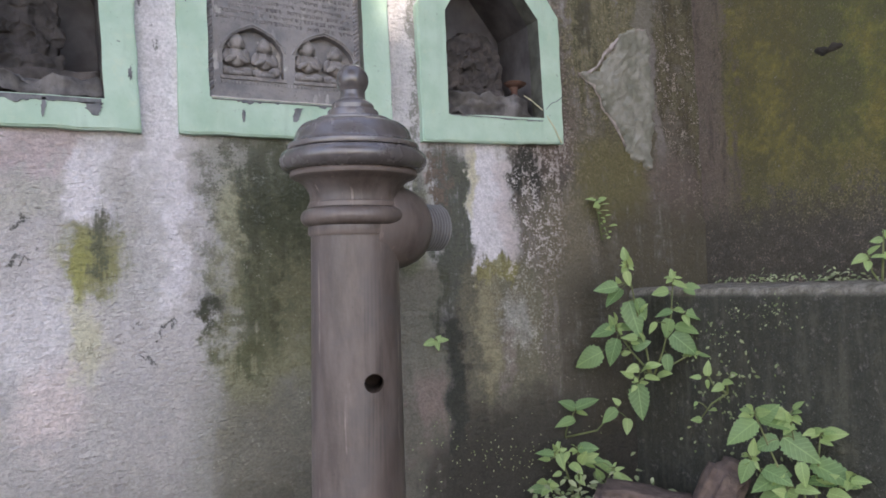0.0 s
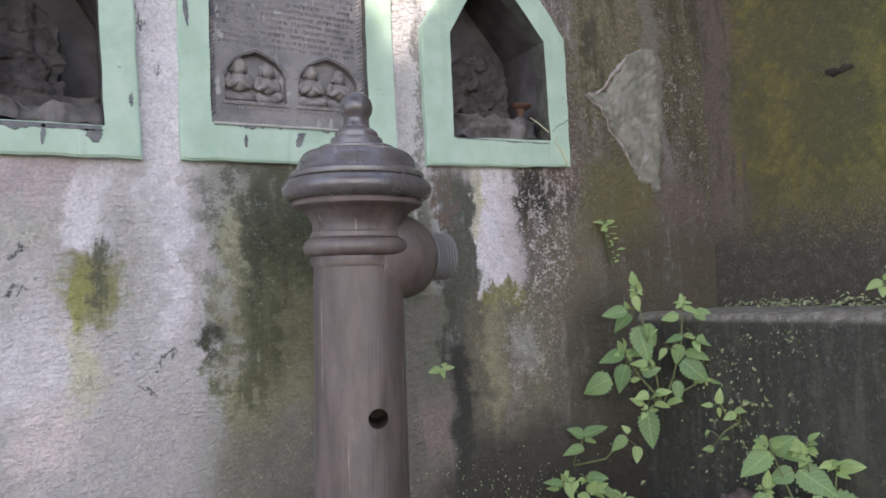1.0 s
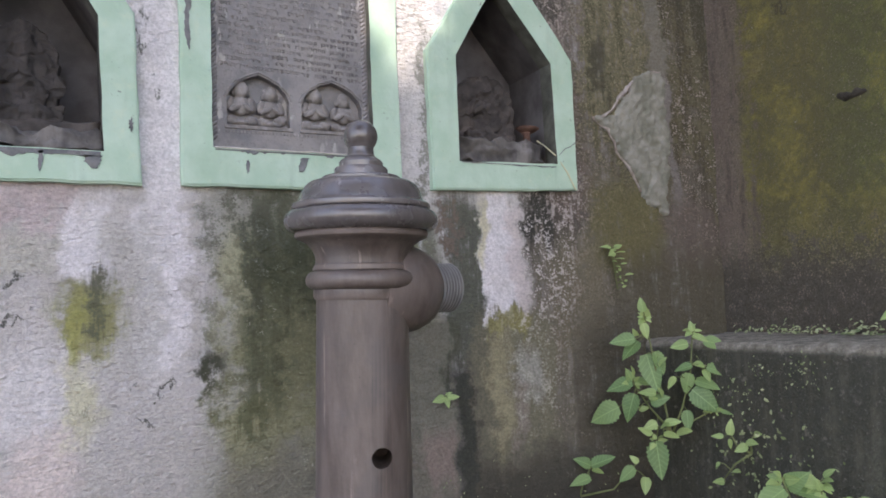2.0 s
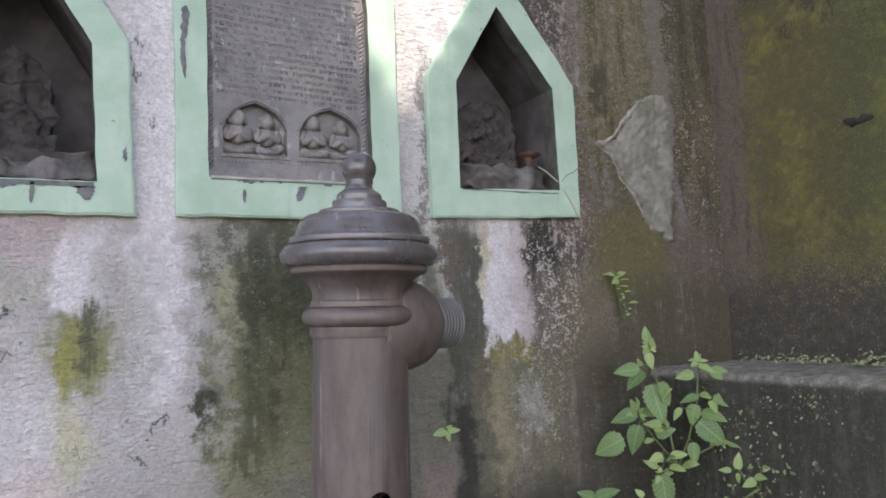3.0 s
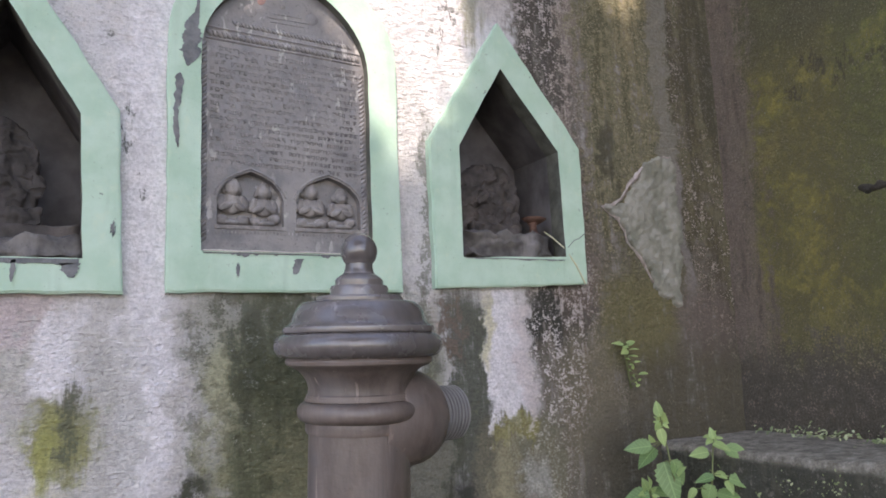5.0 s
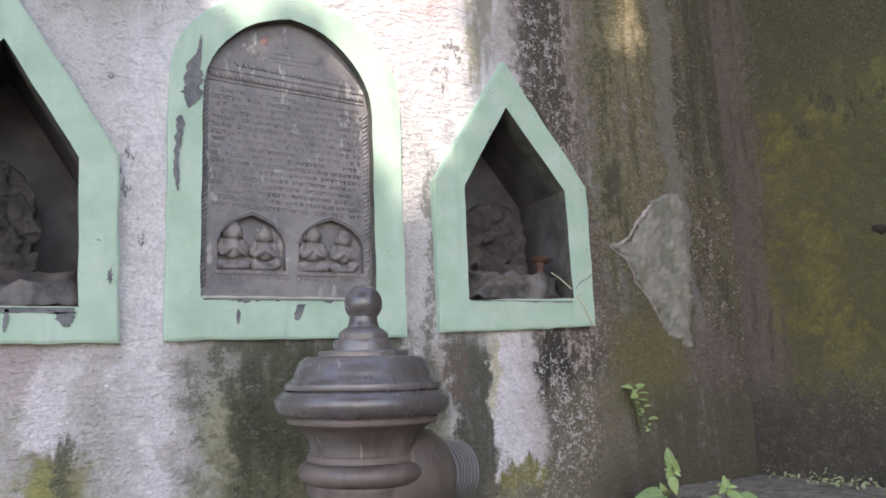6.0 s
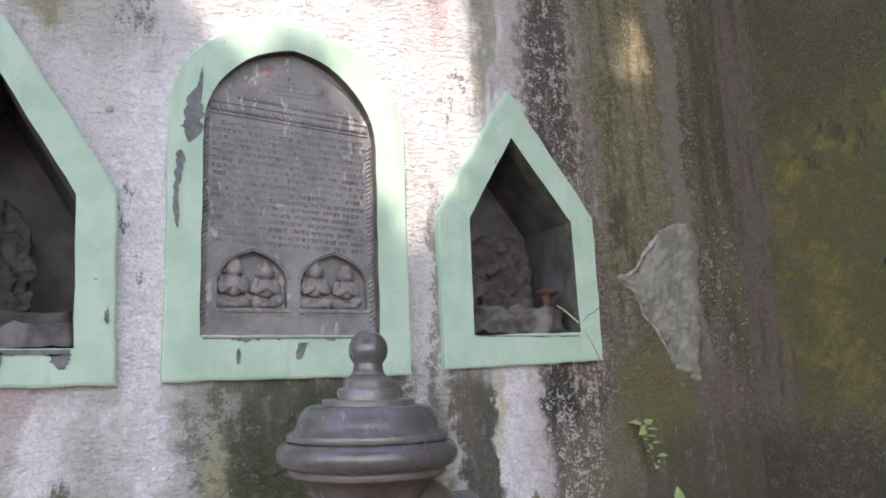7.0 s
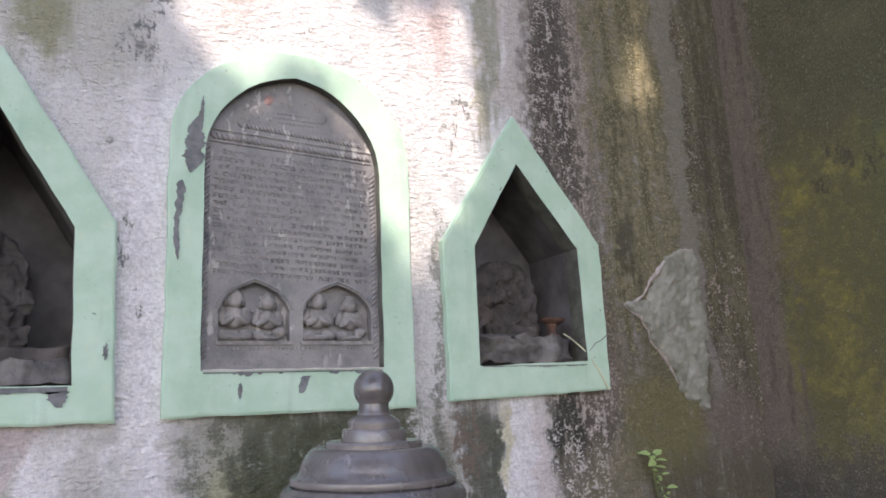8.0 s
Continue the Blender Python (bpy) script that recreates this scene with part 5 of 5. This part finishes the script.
herb("nettle", "bushy bright green nettle at the foot of the ledge", (1.46, 1.07, 0.30), (0.628, -0.778),
     [[(0.03, -0.28), (0.02, 0.0), (-0.01, 0.08), (-0.032, 0.145)], [(0.03, -0.28), (0.04, 0.0), (0.03, 0.08), (0.024, 0.14)], [(0.03, -0.28), (0.06, 0.03), (0.07, 0.115)], [(0.03, -0.28), (0.08, 0.0), (0.11, 0.04)], [(0.03, -0.1), (-0.02, 0.03), (-0.044, 0.066)]],
     [(-0.03, 0.131, -0.07, 0.103), (-0.026, 0.134, -0.004, 0.156), (-0.039, 0.141, -0.053, 0.143), (-0.032, 0.147, -0.042, 0.15), (0.004, 0.1, -0.028, 0.088), (0.011, 0.104, 0.054, 0.078), (0.025, 0.132, 0.02, 0.146), (0.028, 0.129, 0.015, 0.115), (0.037, 0.067, 0.039, 0.036), (0.053, 0.061, 0.108, 0.037), (0.017, 0.045, -0.032, 0.018), (0.068, 0.103, 0.083, 0.1), (0.074, 0.11, 0.101, 0.118), (0.062, 0.116, 0.069, 0.123), (-0.044, 0.066, -0.057, 0.034), (0.075, 0.014, 0.102, 0.013), (0.11, 0.04, 0.13, 0.045), (0.012, 0.015, -0.031, -0.003), (0.094, 0.026, 0.112, 0.029)], 1.15, 22)
herb("seedling", "small pale green seedling on the ledge face", (1.53, 1.26, 0.45), (0.677, -0.736),
     [[(0.02, 0.0), (-0.005, 0.015), (-0.016, 0.04)], [(0.02, 0.0), (0.02, 0.025), (0.027, 0.035)], [(0.02, 0.0), (-0.01, -0.02), (-0.032, -0.05)]],
     [(-0.016, 0.036, -0.014, 0.064), (-0.018, 0.027, -0.015, 0.01), (-0.028, 0.031, -0.049, 0.034), (0.011, 0.023, 0.028, 0.027), (0.014, 0.019, -0.009, 0.009), (0.027, 0.035, 0.038, 0.04), (-0.038, -0.018, -0.046, -0.026), (-0.016, -0.034, -0.004, -0.029), (-0.032, -0.05, -0.048, -0.048)])
herb("seedling", "small leafy weed growing on the ledge top", (1.70, 1.10, LEDGE_Z), (0.566, -0.824),
     [[(0.075, -0.01), (0.06, 0.02), (0.055, 0.052)], [(0.075, -0.01), (0.08, 0.05), (0.083, 0.095)]],
     [(0.081, 0.079, 0.061, 0.077), (0.055, 0.053, 0.072, 0.069), (0.055, 0.049, 0.028, 0.038), (0.054, 0.04, 0.053, 0.023), (0.06, 0.047, 0.079, 0.05), (0.082, 0.096, 0.088, 0.09), (0.084, 0.083, 0.101, 0.096), (0.079, 0.053, 0.101, 0.037)])
fern_leaves = [(0.0, -0.0062 * k, (-1) ** k * (0.013 - 0.0004 * k), -0.0062 * k + 0.003) for k in range(15)]
herb("wall_fern", "small pale fern hanging from the stained wall", (1.452, 1.508, 0.868), (0.97, -0.22),
     [[(-0.006, 0.006), (0.004, -0.03), (0.012, -0.09)]], [(a + 0.0016 * k, b, c + 0.0016 * k, d) for k, (a, b, c, d) in enumerate(fern_leaves)] + [(-0.004, 0.0, -0.026, 0.006), (-0.004, -0.01, -0.022, -0.016), (0.004, 0.0, 0.022, 0.006)])
herb("sprout", "tiny green sprout on the damp wall", (1.022, 1.512, 0.572), (0.97, -0.22),
     [[(0.0, 0.0), (0.003, 0.012)]], [(0.002, 0.010, -0.020, 0.004), (0.003, 0.011, 0.022, 0.014), (0.003, 0.012, 0.006, -0.006), (0.003, 0.012, 0.012, 0.020)])


def small_leaves(name, label, count, spot, size, seed):
    """Many tiny leaves laid on a surface; spot(rng) gives a place and the way out of the surface."""
    rng = random.Random(seed)
    bm = bmesh.new()
    for _ in range(count):
        p, out = spot(rng)
        s = rng.uniform(*size)
        side = out.orthogonal().normalized()
        side = Matrix.Rotation(rng.uniform(0, 6.28), 3, out) @ side
        over = (out.cross(side) + out * rng.uniform(-0.2, 0.7)).normalized()
        verts = [bm.verts.new(p + out * 0.003 + side * (s * a) + over * (s * b) + out * (s * c)) for a, b, c in ((0, -1, 0), (0.55, -0.2, 0.25), (0.45, 0.5, 0.3), (0, 1, 0.1), (-0.45, 0.5, 0.3), (-0.55, -0.2, 0.25))]
        bm.faces.new(verts)
    return tagged(part(name, bm, MOSS), label, "small weeds", kind="stuff")


TUFTS = [(0.30 * math.sin(2.4 * k) ** 2 * (1 if k % 3 else 0.6) + 1.10, 0.595 + 0.03 * math.sin(5.1 * k)) for k in range(11)]


def on_ledge(rng):
    y, z = rng.choice(TUFTS)
    return Vector((LEDGE_X - 0.006, min(y + rng.gauss(0, 0.016), 1.5), z + rng.gauss(0, 0.010))), Vector((-1, 0, 0))


def low_on_ledge(rng):
    return Vector((LEDGE_X - 0.006, rng.gauss(1.22, 0.07), rng.gauss(0.44, 0.07))), Vector((-1, 0, 0))


def on_ledge_top(rng):
    y = rng.choice((rng.gauss(1.305, 0.035), rng.gauss(1.15, 0.03), rng.uniform(0.9, 1.5)))
    return Vector((CORNER_X - abs(rng.gauss(0, 0.03)) - 0.008, min(y, 1.5), LEDGE_Z + abs(rng.gauss(0, 0.010)))), Vector((-0.5, 0, 0.85))


def wall_foot(rng):
    return Vector((rng.gauss(1.12, 0.13), WALL_Y - 0.004, rng.gauss(0.33, 0.045))), Vector((0, -1, 0))


def brick_weeds(rng):
    return Vector((rng.gauss(1.30, 0.08), rng.gauss(1.40, 0.04), rng.gauss(0.245, 0.02))), Vector((-0.3, -0.3, 0.9))


small_leaves("creeping_weed", "scattered tiny pale leaves creeping over the ledge face", 120, on_ledge, (0.0010, 0.0036), 1)
small_leaves("creeping_weed", "loose tufts of tiny leaves low on the ledge", 150, low_on_ledge, (0.0018, 0.006), 2)
small_leaves("creeping_weed", "thin mat of tiny pale leaves on the ledge top", 190, on_ledge_top, (0.002, 0.007), 3)
small_leaves("creeping_weed", "tiny pale leaves dotting the dark foot of the wall", 190, wall_foot, (0.0010, 0.0032), 4)
small_leaves("creeping_weed", "tufts of small green leaves among the bricks", 140, brick_weeds, (0.006, 0.012), 5)

# ---- an unseen tree added overhead, to shade the corner and let through a few patches of sun ----
tree = thing("tree", "unseen leafy tree added overhead to shade the corner, with gaps for sun", "tree", (-2.4, -2.4, 0))
bm = bmesh.new()
tube(bm, [(-2.4, -2.4, -0.1), (-2.38, -2.45, 1.2), (-2.3, -2.4, 2.6), (-2.05, -2.25, 3.8)], 0.22, 0.13, 14)
rough_up(bm, 0.02, 5)
under(part("trunk", bm, BARK, None, "", True), tree)
for tip in ((0.7, -1.6, 4.5), (-0.6, -0.2, 4.5), (-0.6, -3.2, 4.45), (-2.6, -1.0, 4.5)):
    bm = bmesh.new()
    a, b = Vector((-2.07, -2.27, 3.7)), Vector(tip)
    tube(bm, [a, a.lerp(b, 0.35) + Vector((0, 0, 0.15)), a.lerp(b, 0.7) + Vector((0, 0, 0.1)), b], 0.09, 0.02, 8)
    under(part("limb", bm, BARK, None, "", True), tree)
# leaves are left out along the sun's path to each chosen wall patch (x, z, radii)
SUN_GAPS = ((0.70, 1.62, 0.15, 0.15), (0.80, 1.66, 0.12, 0.14), (0.975, 1.36, 0.10, 0.20), (0.90, 1.50, 0.11, 0.11), (1.03, 1.46, 0.10, 0.15), (1.06, 1.66, 0.07, 0.10), (0.95, 1.65, 0.05, 0.09), (1.525, 1.68, 0.075, 0.11))
rng = random.Random(9)
bm = bmesh.new()
for _ in range(36000):
    way, r = rng.uniform(0, 2 * math.pi), math.sqrt(rng.random())
    spread = 1.0 + 0.22 * noise.noise(Vector((2.2 * math.cos(way), 2.2 * math.sin(way), 5.0)))
    p = Vector((-0.85 + 2.35 * spread * r * math.cos(way), -1.65 + 2.05 * spread * r * math.sin(way), 4.2))
    p.z += 0.75 * math.sqrt(1 - r * r) * rng.random() + 0.25 * noise.noise(p * 1.3) + rng.gauss(0, 0.06)
    t = (WALL_Y - p.y) / -SUN.y
    edge_wear = rng.uniform(0.55, 1.5)
    hit = p - SUN * t
    if any(((hit.x - gx) / (rx + 0.02)) ** 2 + ((hit.z - gz) / (rz + 0.02)) ** 2 < edge_wear for gx, gz, rx, rz in SUN_GAPS):
        continue
    q = Euler((rng.uniform(-0.6, 0.6), rng.uniform(-0.6, 0.6), rng.uniform(0, 6.28))).to_matrix()
    s = rng.uniform(0.035, 0.06)
    bm.faces.new([bm.verts.new(p + q @ Vector((a * s, b * s, 0))) for a, b in ((0, -1.3), (0.7, -0.2), (0, 1.3), (-0.7, -0.2))])
tagged(under(part("crown", bm, CROWN), tree), kind="stuff")
